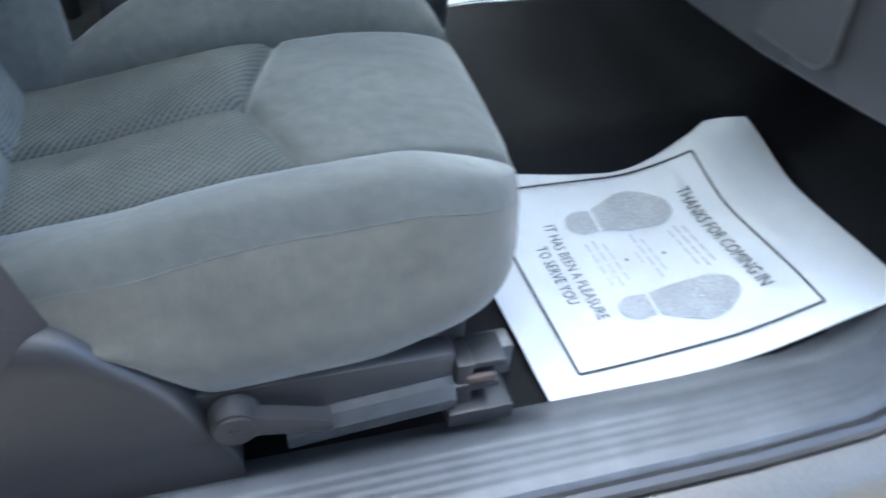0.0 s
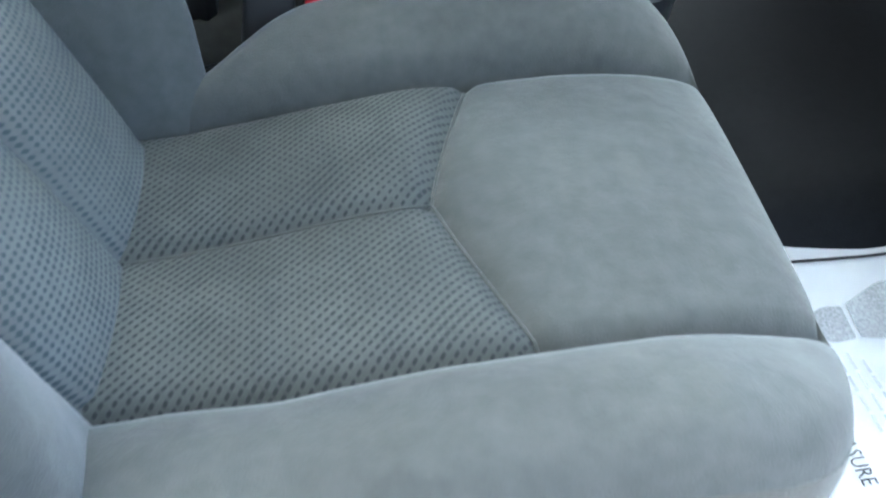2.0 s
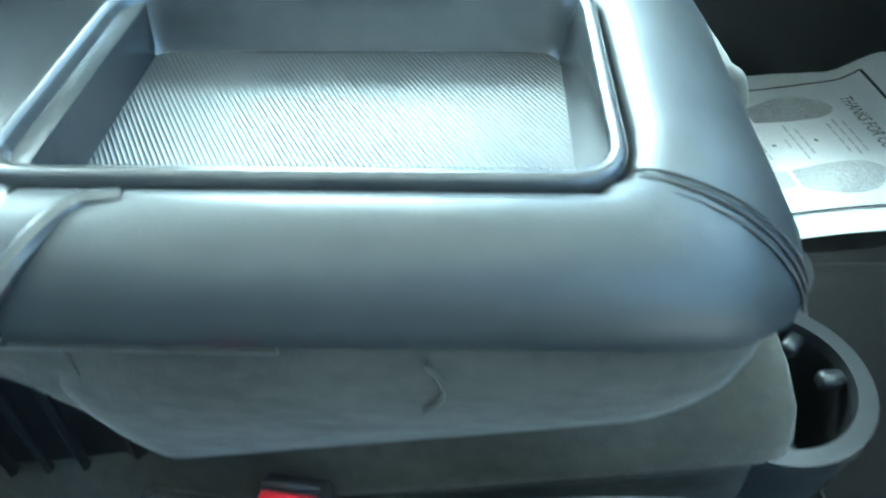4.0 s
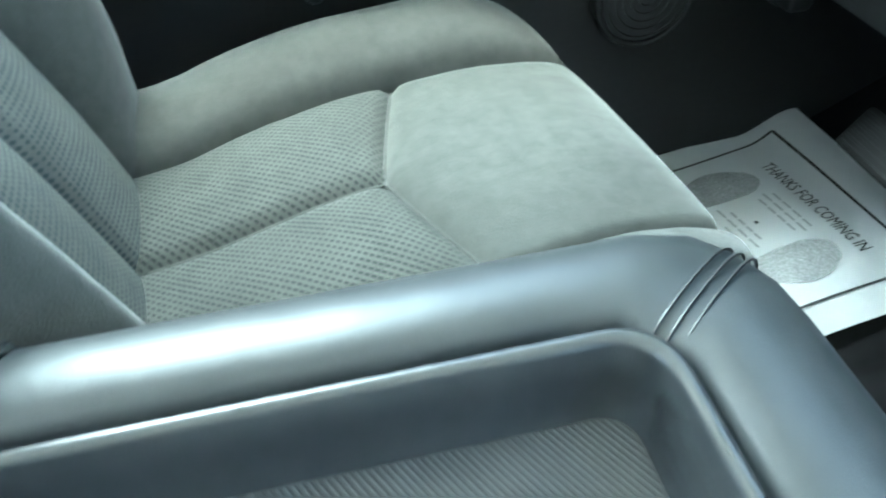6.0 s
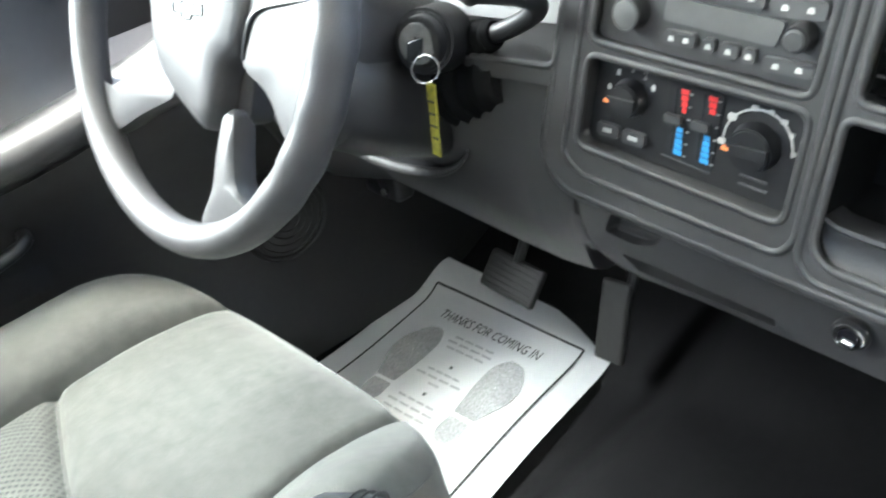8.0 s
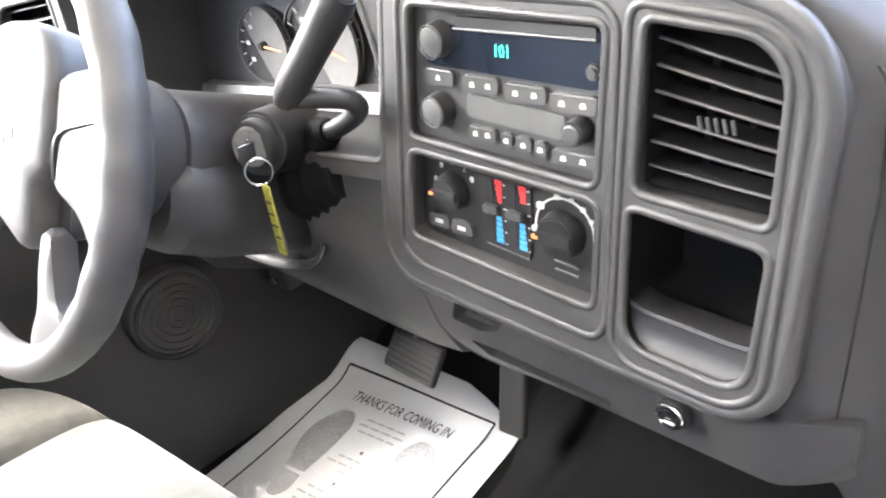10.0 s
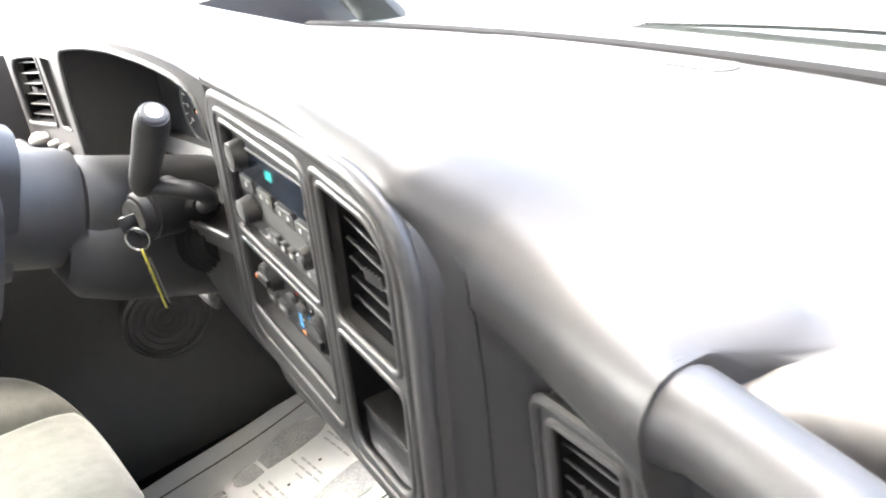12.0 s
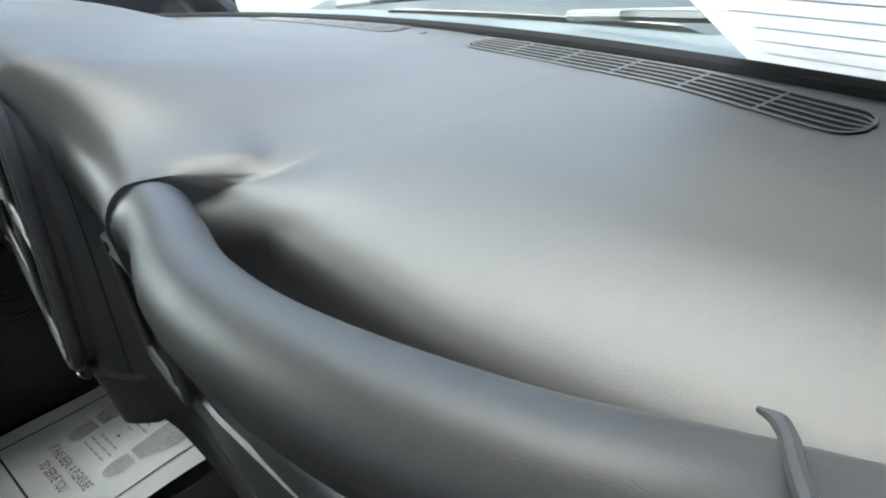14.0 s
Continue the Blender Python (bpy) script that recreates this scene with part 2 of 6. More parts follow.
def cyl(a, b, r1, r2=None, seg=24, bevel=0.0):
    """A round bar from a to b."""
    a, b = Vector(a), Vector(b)
    bm = bmesh.new()
    bmesh.ops.create_cone(bm, cap_ends=True, segments=seg, radius1=r1, radius2=r1 if r2 is None else r2, depth=(b - a).length)
    if bevel:
        bmesh.ops.bevel(bm, geom=[e for e in bm.edges if any(len(f.verts) > 4 for f in e.link_faces)], offset=bevel, segments=2, affect="EDGES")
    m = Matrix.Translation((a + b) / 2) @ (b - a).to_track_quat("Z", "Y").to_matrix().to_4x4()
    bmesh.ops.transform(bm, matrix=m, verts=bm.verts)
    return bm


def loft(rings, closed=True, cap=True):
    """Skins rows of points; closed: each row is a loop."""
    bm = bmesh.new()
    rows = [[bm.verts.new(p) for p in r] for r in rings]
    n = len(rows[0])
    for a, b in zip(rows, rows[1:]):
        for k in range(n if closed else n - 1):
            j = (k + 1) % n
            bm.faces.new((a[k], a[j], b[j], b[k]))
    if cap and closed:
        bm.faces.new(rows[0])
        bm.faces.new(rows[-1])
    return bm


def tube(path, radius, seg=10, closed=False, flat=1.0, up=(0, 0, 1)):
    """A bar of round section along a path; radius may be a list; flat squeezes it along up."""
    pts = [Vector(p) for p in path]
    n = len(pts)
    rings = []
    for k, p in enumerate(pts):
        t = (pts[(k + 1) % n] - pts[k - 1]) if closed else (pts[min(k + 1, n - 1)] - pts[max(k - 1, 0)])
        t.normalize()
        s = t.cross(Vector(up))
        if s.length < 1e-4:
            s = t.cross(Vector((0, 1, 0)))
        s.normalize()
        w = s.cross(t)
        r = radius[k] if isinstance(radius, (list, tuple)) else radius
        rings.append([p + r * (math.cos(a) * s + flat * math.sin(a) * w) for a in (2 * math.pi * i / seg for i in range(seg))])
    if closed:
        rings.append(rings[0])
        bm = loft(rings, True, False)
        bmesh.ops.remove_doubles(bm, verts=bm.verts, dist=1e-6)
        return bm
    return loft(rings)


def smooth(a, b, x):
    t = min(1.0, max(0.0, (x - a) / (b - a)))
    return t * t * (3 - 2 * t)


def spline(pts, n):
    """n points along a smooth curve through pts."""
    pts = [Vector(p) for p in pts]
    ext = [2 * pts[0] - pts[1]] + pts + [2 * pts[-1] - pts[-2]]
    out = []
    for i in range(n):
        s = i / (n - 1) * (len(pts) - 1)
        k = min(int(s), len(pts) - 2)
        t = s - k
        p0, p1, p2, p3 = ext[k:k + 4]
        out.append(0.5 * (2 * p1 + (p2 - p0) * t + (2 * p0 - 5 * p1 + 4 * p2 - p3) * t ** 2 + (3 * p1 - p0 - 3 * p2 + p3) * t ** 3))
    return out


def rounded(pts, r, seg=5):
    """A polygon of 2D points with rounded corners; r: one radius or one for each corner."""
    out = []
    n = len(pts)
    for k in range(n):
        p, a, b = Vector(pts[k]), Vector(pts[k - 1]), Vector(pts[(k + 1) % n])
        rr = r[k] if isinstance(r, (list, tuple)) else r
        da, db = (a - p), (b - p)
        rr = min(rr, da.length * 0.49, db.length * 0.49)
        pa, pb = p + da.normalized() * rr, p + db.normalized() * rr
        for i in range(seg + 1):
            t = i / seg
            out.append((1 - t) ** 2 * pa + 2 * t * (1 - t) * p + t ** 2 * pb)
    return out


def plate(outer, holes, place, d0, d1):
    """A plate with openings: 2D outlines, placed by place(u, v, d) between the depths d0 and d1."""
    bm = bmesh.new()
    edges = []
    for loop in [outer] + list(holes):
        vs = [bm.verts.new((p[0], p[1], 0)) for p in loop]
        edges += [bm.edges.new((vs[k], vs[(k + 1) % len(vs)])) for k in range(len(vs))]
    bmesh.ops.triangle_fill(bm, use_beauty=True, use_dissolve=False, edges=edges)
    made = bmesh.ops.extrude_face_region(bm, geom=list(bm.faces))
    up = [v for v in made["geom"] if isinstance(v, bmesh.types.BMVert)]
    ups = set(up)
    for v in bm.verts:
        v.co = Vector(place(v.co.x, v.co.y, d1 if v in ups else d0))
    return bm


def text(name, body, size, mat, m, parent=None, label="", narrow=1.0, kind_label=None):
    """Flat lettering with the built-in font, as a mesh."""
    cu = bpy.data.curves.new(name, "FONT")
    cu.body, cu.size, cu.align_x, cu.align_y = body, size, "CENTER", "CENTER"
    cu.resolution_u = 2
    tmp = new("tmp_text", cu)
    dg = bpy.context.evaluated_depsgraph_get()
    me = bpy.data.meshes.new_from_object(tmp.evaluated_get(dg))
    bpy.data.objects.remove(tmp)
    me.transform(m @ Matrix.Diagonal((narrow, 1, 1, 1)))
    if parent:
        root = parent
        while root.parent:
            root = root.parent
        me.transform(root.matrix_basis.inverted())
    me.materials.clear()
    me.materials.append(mat)
    ob = new(name, me)
    ob.parent = parent
    return tagged(ob, label)


# ---- cab: floor, sill, walls, roof, glass ----
def floor_z(x, y):
    toe = 0.42 * max(0.0, x - 0.56) ** 1.15 * 1.6
    tunnel = 0.10 * smooth(0.36, 0.24, abs(y + 0.02)) * smooth(-0.2, 0.35, x)
    return -0.012 + toe + tunnel


rows = []
for i in range(61):
    x = -1.0 + 1.95 * i / 60
    rows.append([(x, y, floor_z(x, y)) for y in (-0.74 + 1.58 * k / 78 for k in range(79))])
solo("floor", loft(rows, False), RUBBER, "black vinyl cab floor rising to the firewall", "floor", kind="structure")

# door sill on the open side: ribbed plate, rubber lip, painted rocker
sill = thing("door_sill", (0, -0.78, 0.0), "grey ribbed plastic door sill plate, scuffed", "door sill", kind="structure")
prof = [(-0.700, -0.03), (-0.704, -0.002), (-0.718, 0.006), (-0.735, 0.022), (-0.752, 0.040), (-0.760, 0.045)]
for k in range(5):
    y0 = -0.768 - 0.0115 * k
    prof += [(y0, 0.046), (y0 - 0.003, 0.0465), (y0 - 0.006, 0.0465), (y0 - 0.0085, 0.046)]
prof += [(-0.832, 0.045), (-0.837, 0.038), (-0.838, -0.03)]
xs = [-0.9, -0.3, 0.3, 0.45, 0.53, 0.58, 0.62]
dy = [0, 0, 0, 0.006, 0.022, 0.05, 0.09]
part("ribbed_plate", loft([[(x, y + d, z) for y, z in prof] for x, d in zip(xs, dy)]), SILLM, sill, local=False, sharp=25)
part("rubber_seal", tube([(x, -0.845 + d, 0.034) for x, d in zip(xs, dy)], 0.010, 8), BLACK, sill, "black rubber door seal")
rock = [(-0.84, -0.03), (-0.842, 0.020), (-0.856, 0.026), (-0.885, 0.018), (-0.90, 0.0), (-0.91, -0.2), (-0.84, -0.2)]
part("rocker_panel", loft([[(x, y + d, z) for y, z in rock] for x, d in zip([-1.2, -0.3, 0.3, 0.45, 0.56, 0.66, 0.8], dy)]), PAINT, sill, "painted metal rocker panel")

# front kick panel on the open side, firewall, rear wall
solo("firewall", box((0.955, 0.03, 0.24), (0.02, 1.78, 0.78)), DARK, "black firewall behind the dash", "firewall", kind="structure")
solo("kick_panel", loft([[(x, y, z) for x, y in ((0.60, -0.70), (0.64, -0.755), (0.94, -0.83), (0.94, -0.78), (0.66, -0.72))] for z in (-0.02, 0.25, 0.55)]), TRIM, "grey plastic kick panel beside the footwell", "trim panel", kind="structure")
solo("wall_rear", plate([(-0.86, -0.05), (0.86, -0.05), (0.86, 1.22), (-0.86, 1.22)], [rounded([(-0.6, 0.78), (0.6, 0.78), (0.56, 1.12), (-0.56, 1.12)], 0.05)], lambda u, v, d: (-1.02 + d, u, v), -0.015, 0.015), FABRIC_DARK, "dark cloth rear wall of the cab", "wall", kind="structure")
for y in (-0.82, 0.85):
    solo("wall_quarter", box((-0.83, y, 0.56), (0.36, 0.04, 1.22), 0.01), TRIM, "dark trimmed rear quarter wall", "wall", kind="structure")
# Added out of view: blocks low sky light from the passenger's side.
solo("shade_wall", box((-2.7, -2.0, 1.6), (6.4, 0.1, 4.5), 0.01), TRIM, "dark unseen wall added beside the truck to cut side light", "wall", kind="structure")
roof_rows = []
for i in range(13):
    x = -1.05 + 1.45 * i / 12
    roof_rows.append([(x, y, 1.27 - 0.10 * (y / 0.75) ** 2 - 0.12 * smooth(0.05, 0.4, x)) for y in (-0.78 + 1.56 * k / 12 for k in range(13))])
under = loft(roof_rows, False)
bmesh.ops.solidify(under, geom=list(under.faces), thickness=0.04)
solo("ceiling", under, HEADLINER, "pale grey cloth headliner", "headliner", kind="structure")


def xbase(y):
    return 0.80 - 0.16 * (y - 0.05) ** 2


def pillar(y0, name, foot, top, label):
    a, b = Vector(foot), Vector(top)
    return solo(name, tube(spline([a, (a + b) / 2 + Vector((0.02, 0, 0.02)), b], 9), 0.045, 10, flat=0.8), TRIM, label, "pillar", kind="structure")


pillar(0.8, "pillar_front", (0.86, 0.82, 0.66), (0.33, 0.70, 1.20), "grey trimmed windshield pillar")
pillar(-0.8, "pillar_front", (0.86, -0.82, 0.66), (0.33, -0.70, 1.20), "grey trimmed windshield pillar")
pillar(0.8, "pillar_rear", (-0.62, 0.82, 0.0), (-0.66, 0.74, 1.2), "grey trimmed door pillar")
pillar(-0.8, "pillar_rear", (-0.62, -0.82, 0.0), (-0.66, -0.74, 1.2), "grey trimmed door pillar")

ws_rows = []
for i in range(9):
    t = i / 8
    ws_rows.append([(xbase(y) + 0.06 - 0.50 * t - 0.02 * math.sin(math.pi * t) - 0.05 * t * (y / 0.8) ** 2, y * (1 - 0.12 * t), 0.675 + 0.525 * t) for y in (-0.82 + 1.64 * k / 24 for k in range(25))])
windshield = solo("windshield", loft(ws_rows, False), GLASS, "clear curved windshield glass", "windshield", kind="structure")
windshield.visible_shadow = False
band = [[(xbase(y) + dx, y, z) for y in (-0.84 + 1.68 * k / 30 for k in range(31))] for dx, z in ((0.0, 0.685), (0.0, 0.692), (0.002, 0.6955), (0.008, 0.6970), (0.014, 0.6970), (0.020, 0.688), (0.0, 0.66))]
# Black strip put in for the shade of the gap under the glass.
solo("windshield_gap_band", loft(band, False), MATTE_BLACK, "black band as the shaded gap along the foot of the windshield", "seal", kind="structure")

# ---- outside: hood, wipers, ground ----
hood_rows = []
for i in range(15):
    x = 0.93 + 1.15 * i / 14
    hood_rows.append([(x, y, 0.66 + 0.05 * smooth(0.93, 1.2, x) - 0.10 * smooth(1.5, 2.08, x) - 0.05 * (abs(y) / 0.8) ** 3 + 0.02 * smooth(0.35, 0.25, abs(y))) for y in (-0.85 + 1.7 * k / 20 for k in range(21))])
hb = loft(hood_rows, False)
bmesh.ops.solidify(hb, geom=list(hb.faces), thickness=0.03)
solo("hood", hb, HOODM, "grey-green painted hood of the truck", "hood", kind="structure")
cowl = loft([[(xbase(y) + dx, y, z) for y in (-0.84 + 1.68 * k / 20 for k in range(21))] for dx, z in ((0.024, 0.684), (0.07, 0.679), (0.13, 0.672), (0.2, 0.66))], False)
solo("cowl", cowl, HOODM, "grey-green painted cowl below the windshield", "cowl", kind="structure")
for y0, y1 in ((0.35, -0.25), (-0.15, -0.70)):
    w = thing("wiper", (xbase(y0) + 0.09, y0, 0.68), "grey wiper arm with blade resting on the glass", "wiper", "windshield wipers")
    part("arm", tube(spline([(xbase(y0) + 0.10, y0, 0.69), (xbase((y0 + y1) / 2) + 0.065, (y0 + y1) / 2, 0.715), (xbase(y1) + 0.03, y1, 0.735)], 9), 0.006, 8), ARM, w)
    part("blade", tube(spline([(xbase(y1 + 0.42) + 0.045, y1 + 0.42, 0.71), (xbase(y1 + 0.2) + 0.04, y1 + 0.2, 0.722), (xbase(y1) + 0.03, y1 - 0.02, 0.73)], 9), 0.005, 6), BLACK, w)
gbm = bmesh.new()
bmesh.ops.create_grid(gbm, x_segments=40, y_segments=40, size=120)
bmesh.ops.translate(gbm, vec=(0, 0, -0.62), verts=gbm.verts)
solo("ground", gbm, ASPHALT, "tan concrete lot round the truck", "ground", kind="structure")

# ---- driver door ----
door = thing("driver_door", (0.1, 0.84, 0.0), "grey plastic driver door panel, shut", "door", kind="structure")
dprof = [(0.86, -0.02), (0.80, 0.0), (0.795, 0.10), (0.83, 0.16), (0.835, 0.36), (0.80, 0.44), (0.775, 0.50), (0.775, 0.53), (0.80, 0.555), (0.825, 0.60), (0.83, 0.70), (0.84, 0.76), (0.88, 0.77), (0.90, 0.4), (0.90, 0.0)]
part("panel", loft([[(x, y + 0.11 * smooth(0.02, 0.24, x) * smooth(0.5, 0.62, z), z) for y, z in dprof] for x in (-0.6, -0.3, 0.0, 0.08, 0.16, 0.24, 0.3, 0.5, 0.68, 0.94)]), DARK, door)
arm = [(-0.45, 0.785, 0.50), (-0.2, 0.775, 0.515), (0.0, 0.772, 0.535), (0.15, 0.775, 0.575), (0.28, 0.79, 0.63)]
part("armrest", tube(spline(arm, 16), [0.045] * 10 + [0.042, 0.038, 0.034, 0.03, 0.026, 0.02], 14, flat=0.7), TRIM, door, "dark padded armrest")
part("upper_trim", tube(spline([(-0.5, 0.835, 0.70), (-0.15, 0.845, 0.70), (0.10, 0.90, 0.70)], 8), 0.045, 12, flat=1.2), TRIM, door, "dark upper door trim")
part("switch_panel", box((-0.072, 0.786, 0.612), (0.075, 0.02, 0.042), 0.006), BLACK, door, "black window switch panel")
for k in range(2):
    part("window_switch", box((-0.088 + 0.032 * k, 0.775, 0.612), (0.022, 0.010, 0.020), 0.003), BLACK, door)
part("switch_trim", tube([(-0.106, 0.7755, 0.596), (-0.072, 0.7755, 0.5935), (-0.038, 0.7755, 0.596)], 0.0018, 6), CHROME, door, "bright strip under the switches")
part("pull_handle", tube(spline([(-0.172, 0.800, 0.362), (-0.170, 0.772, 0.368), (-0.160, 0.762, 0.388), (-0.140, 0.764, 0.404), (-0.095, 0.770, 0.414), (-0.056, 0.776, 0.424), (-0.050, 0.800, 0.426)], 20), [0.013, 0.014, 0.014, 0.013, 0.012] + [0.010] * 10 + [0.009] * 5, 10), BLACK, door, "black window crank handle")
part("crank_recess", loft([[(x, 0.8335, 0.40 + 0.075 * s) for s in (-1, -0.5, 0, 0.5, 1)] for x in (-0.19, -0.12, -0.04)], False), TRIM, door)
spk = part("speaker_rim", tube([(0.292 + 0.072 * math.cos(2 * math.pi * k / 36), 0.7985, 0.288 + 0.072 * math.sin(2 * math.pi * k / 36)) for k in range(36)], 0.005, 8, True, up=(0, 1, 0)), TRIM, door, "dark round speaker rim")
part("speaker_grille", cyl((0.292, 0.836, 0.288), (0.292, 0.7960, 0.288), 0.073, 0.069, 36, 0.004), TRIM, spk, "dark speaker grille")
for k in range(5):
    part("grille_ring", tube([(0.292 + (0.012 + 0.012 * k) * math.cos(2 * math.pi * q / 30), 0.7950, 0.288 + (0.012 + 0.012 * k) * math.sin(2 * math.pi * q / 30)) for q in range(30)], 0.0016, 5, True, up=(0, 1, 0)), DARK, spk)
dg = loft([[(x, 0.86 - 0.08 * t, 0.77 + 0.43 * t) for t in (0, 0.5, 1)] for x in (-0.58, 0.0, 0.45)], False)
dglass = part("window_glass", dg, GLASS, door, "clear window glass")
dglass.visible_shadow = False


# ---- seats ----
def split_parts(bm, classify, mats, parent, labels, n):
    """Parts a padded shell into panels along its seams; n faces make a ring."""
    bm.faces.index_update()
    bm.verts.index_update()
    order = {f: divmod(f.index, n) for f in bm.faces}
    bmesh.ops.recalc_face_normals(bm, faces=bm.faces)
    groups = {}
    for f in bm.faces:
        groups.setdefault(classify(f.calc_center_median(), f.normal, *order[f]), []).append(f)
    for name, faces in sorted(groups.items()):
        b2 = bmesh.new()
        at = {}
        for f in faces:
            vs = []
            for v in f.verts:
                if v.index not in at:
                    at[v.index] = b2.verts.new(v.co)
                vs.append(at[v.index])
            b2.faces.new(vs)
        for f in b2.faces:
            f.smooth = True
        me = bpy.data.meshes.new(name)
        b2.to_mesh(me)
        b2.free()
        me.materials.append(mats[name])
        ob = new(name.split("-")[0], me)
        ob.parent = parent
        tagged(ob, labels.get(name, ""))
    bm.free()


def groove(d, w):
    return math.exp(-(d / w) ** 2)


NX, NY, NS = 84, 88, 24  # rings, points over the top, half the points of the middle panel


def cushion_shell(x0, x1, half, centre, low, seam, rise, ysplit, nose, wrinkle, zero=0, taper=0.0, round0=False, inboard=None, flip=False):
    """A padded seat part lying along x: middle panel, two bolsters, rolled nose. Ring number zero lies on the cross seam."""
    rings = []
    for i in range(NX + 1):
        if ysplit is None:
            t = i / NX
            xb = x0 + (x1 - x0) * (1 - (1 - t) ** 1.6)
        elif i <= zero:
            xb = x0 * (1 - i / zero)
        else:
            t = (i - zero) / (NX - zero)
            xb = x1 * (1 - (1 - t) ** 1.7)
        a = min(1.0, max(0.0, (xb - (x1 - nose)) / nose))
        edge = (1 - a ** 3.0) ** (1 / 3.0)
        if round0:
            a0 = min(1.0, max(0.0, (x0 + 0.10 - xb) / 0.10))
            edge = min(edge, (1 - a0 ** 2.5) ** (1 / 2.5))
        av = min(1.0, max(0.0, (xb - (x1 - 0.75 * nose)) / (0.75 * nose)))
        vert = max((1 - av ** 2.6) ** (1 / 2.6), 0.08)
        wide = (half - taper * (xb - x0) / (x1 - x0)) * max(edge, 0.05)
        narrow = wide * (inboard(xb) if inboard else 1.0)
        w_pos, w_neg = (wide, narrow) if flip else (narrow, wide)
        hb = rise * (1 - 0.55 * smooth(x1 - 1.1 * nose, x1, xb))
        ring = []
        for k in range(NY + 1):
            kk = k - NY // 2
            w = w_pos if kk > 0 else w_neg
            sm = min(seam, 0.82 * w) if w == wide else min(seam, max(0.82 * wide, 0.1), 0.86 * w)
            if abs(kk) <= NS:
                y = sm * kk / NS
            else:
                y = math.copysign(sm + (w - sm) * (abs(kk) - NS) / (NY // 2 - NS), kk)
            s = y / w
            x = xb
            if ysplit is not None:
                x = xb + ysplit(min(abs(y), seam)) * math.exp(-(xb / 0.085) ** 2) * (1 - smooth(seam, half, abs(y)))
            zc, zl = centre(x), low(x)
            mid = zl + 0.55 * (zc - zl)
            q, qs = abs(y) / half, seam / half
            z = zc
            if abs(kk) > NS:
                z += hb * (1.28 if inboard and (kk > 0) != flip else 0.3 + 0.7 * smooth(x0 + 0.04, x0 + 0.24, xb) if round0 else 1.0) * math.sin(math.pi * min(1.0, max(0.0, (q - qs)) / (1.12 - qs))) ** 0.75
            z -= 0.013 * groove(abs(y) - sm, 0.0075)
            z -= 0.010 * groove(y, 0.0075) * (1 if ysplit is None else 1 - smooth(-0.004, 0.002, xb))
            if ysplit is not None and abs(kk) <= NS:
                z -= 0.010 * groove(xb, 0.0075)
                z += 0.008 * (1 - (abs(y) / seam) ** 2) * smooth(0.0, 0.06, xb) + 0.009 * abs(math.sin(math.pi * y / seam)) * (1 - smooth(-0.04, 0.0, xb))
            elif ysplit is None and abs(kk) <= NS:
                z += 0.010 * abs(math.sin(math.pi * y / seam))
            e = max(0.0, (abs(s) - 0.84) / 0.16)
            z -= 0.058 * (1 - math.sqrt(max(0.0, 1 - e * e)))
            z += 0.0022 * noise.noise((x * 9, y * 9, 3.1)) + wrinkle * noise.noise((x * 45, y * 20, 7.7))
            ring.append((x, y, mid + (z - mid) * vert))
        zc, zl = centre(xb), low(xb)
        mid = zl + 0.55 * (zc - zl)
        zr, zlft = ring[-1][2], ring[0][2]
        zb = mid + (zl - mid) * vert
        for side, ztop in ((1, zr), (-1, zlft)):
            seq = []
            w = w_pos if side == 1 else w_neg
            for k in range(1, 9):
                u = k / 9
                z = ztop + (zb - ztop) * u
                bulge = 1 + 0.03 * math.sin(math.pi * u) - 0.05 * u ** 3
                crease = 0.004 * groove(z - (zl + 0.095), 0.006)
                seq.append((xb, side * (w * bulge - crease + wrinkle * 1.5 * noise.noise((xb * 30, z * 40, side))), z))
            if side == 1:
                ring += seq
                ring += [(xb, w_pos * 0.95 + (-w_neg - w_pos) * 0.95 * k / 8, zb) for k in range(9)]
            else:
                ring += seq[::-1]
        rings.append(ring)
    return loft(rings), len(rings[0])


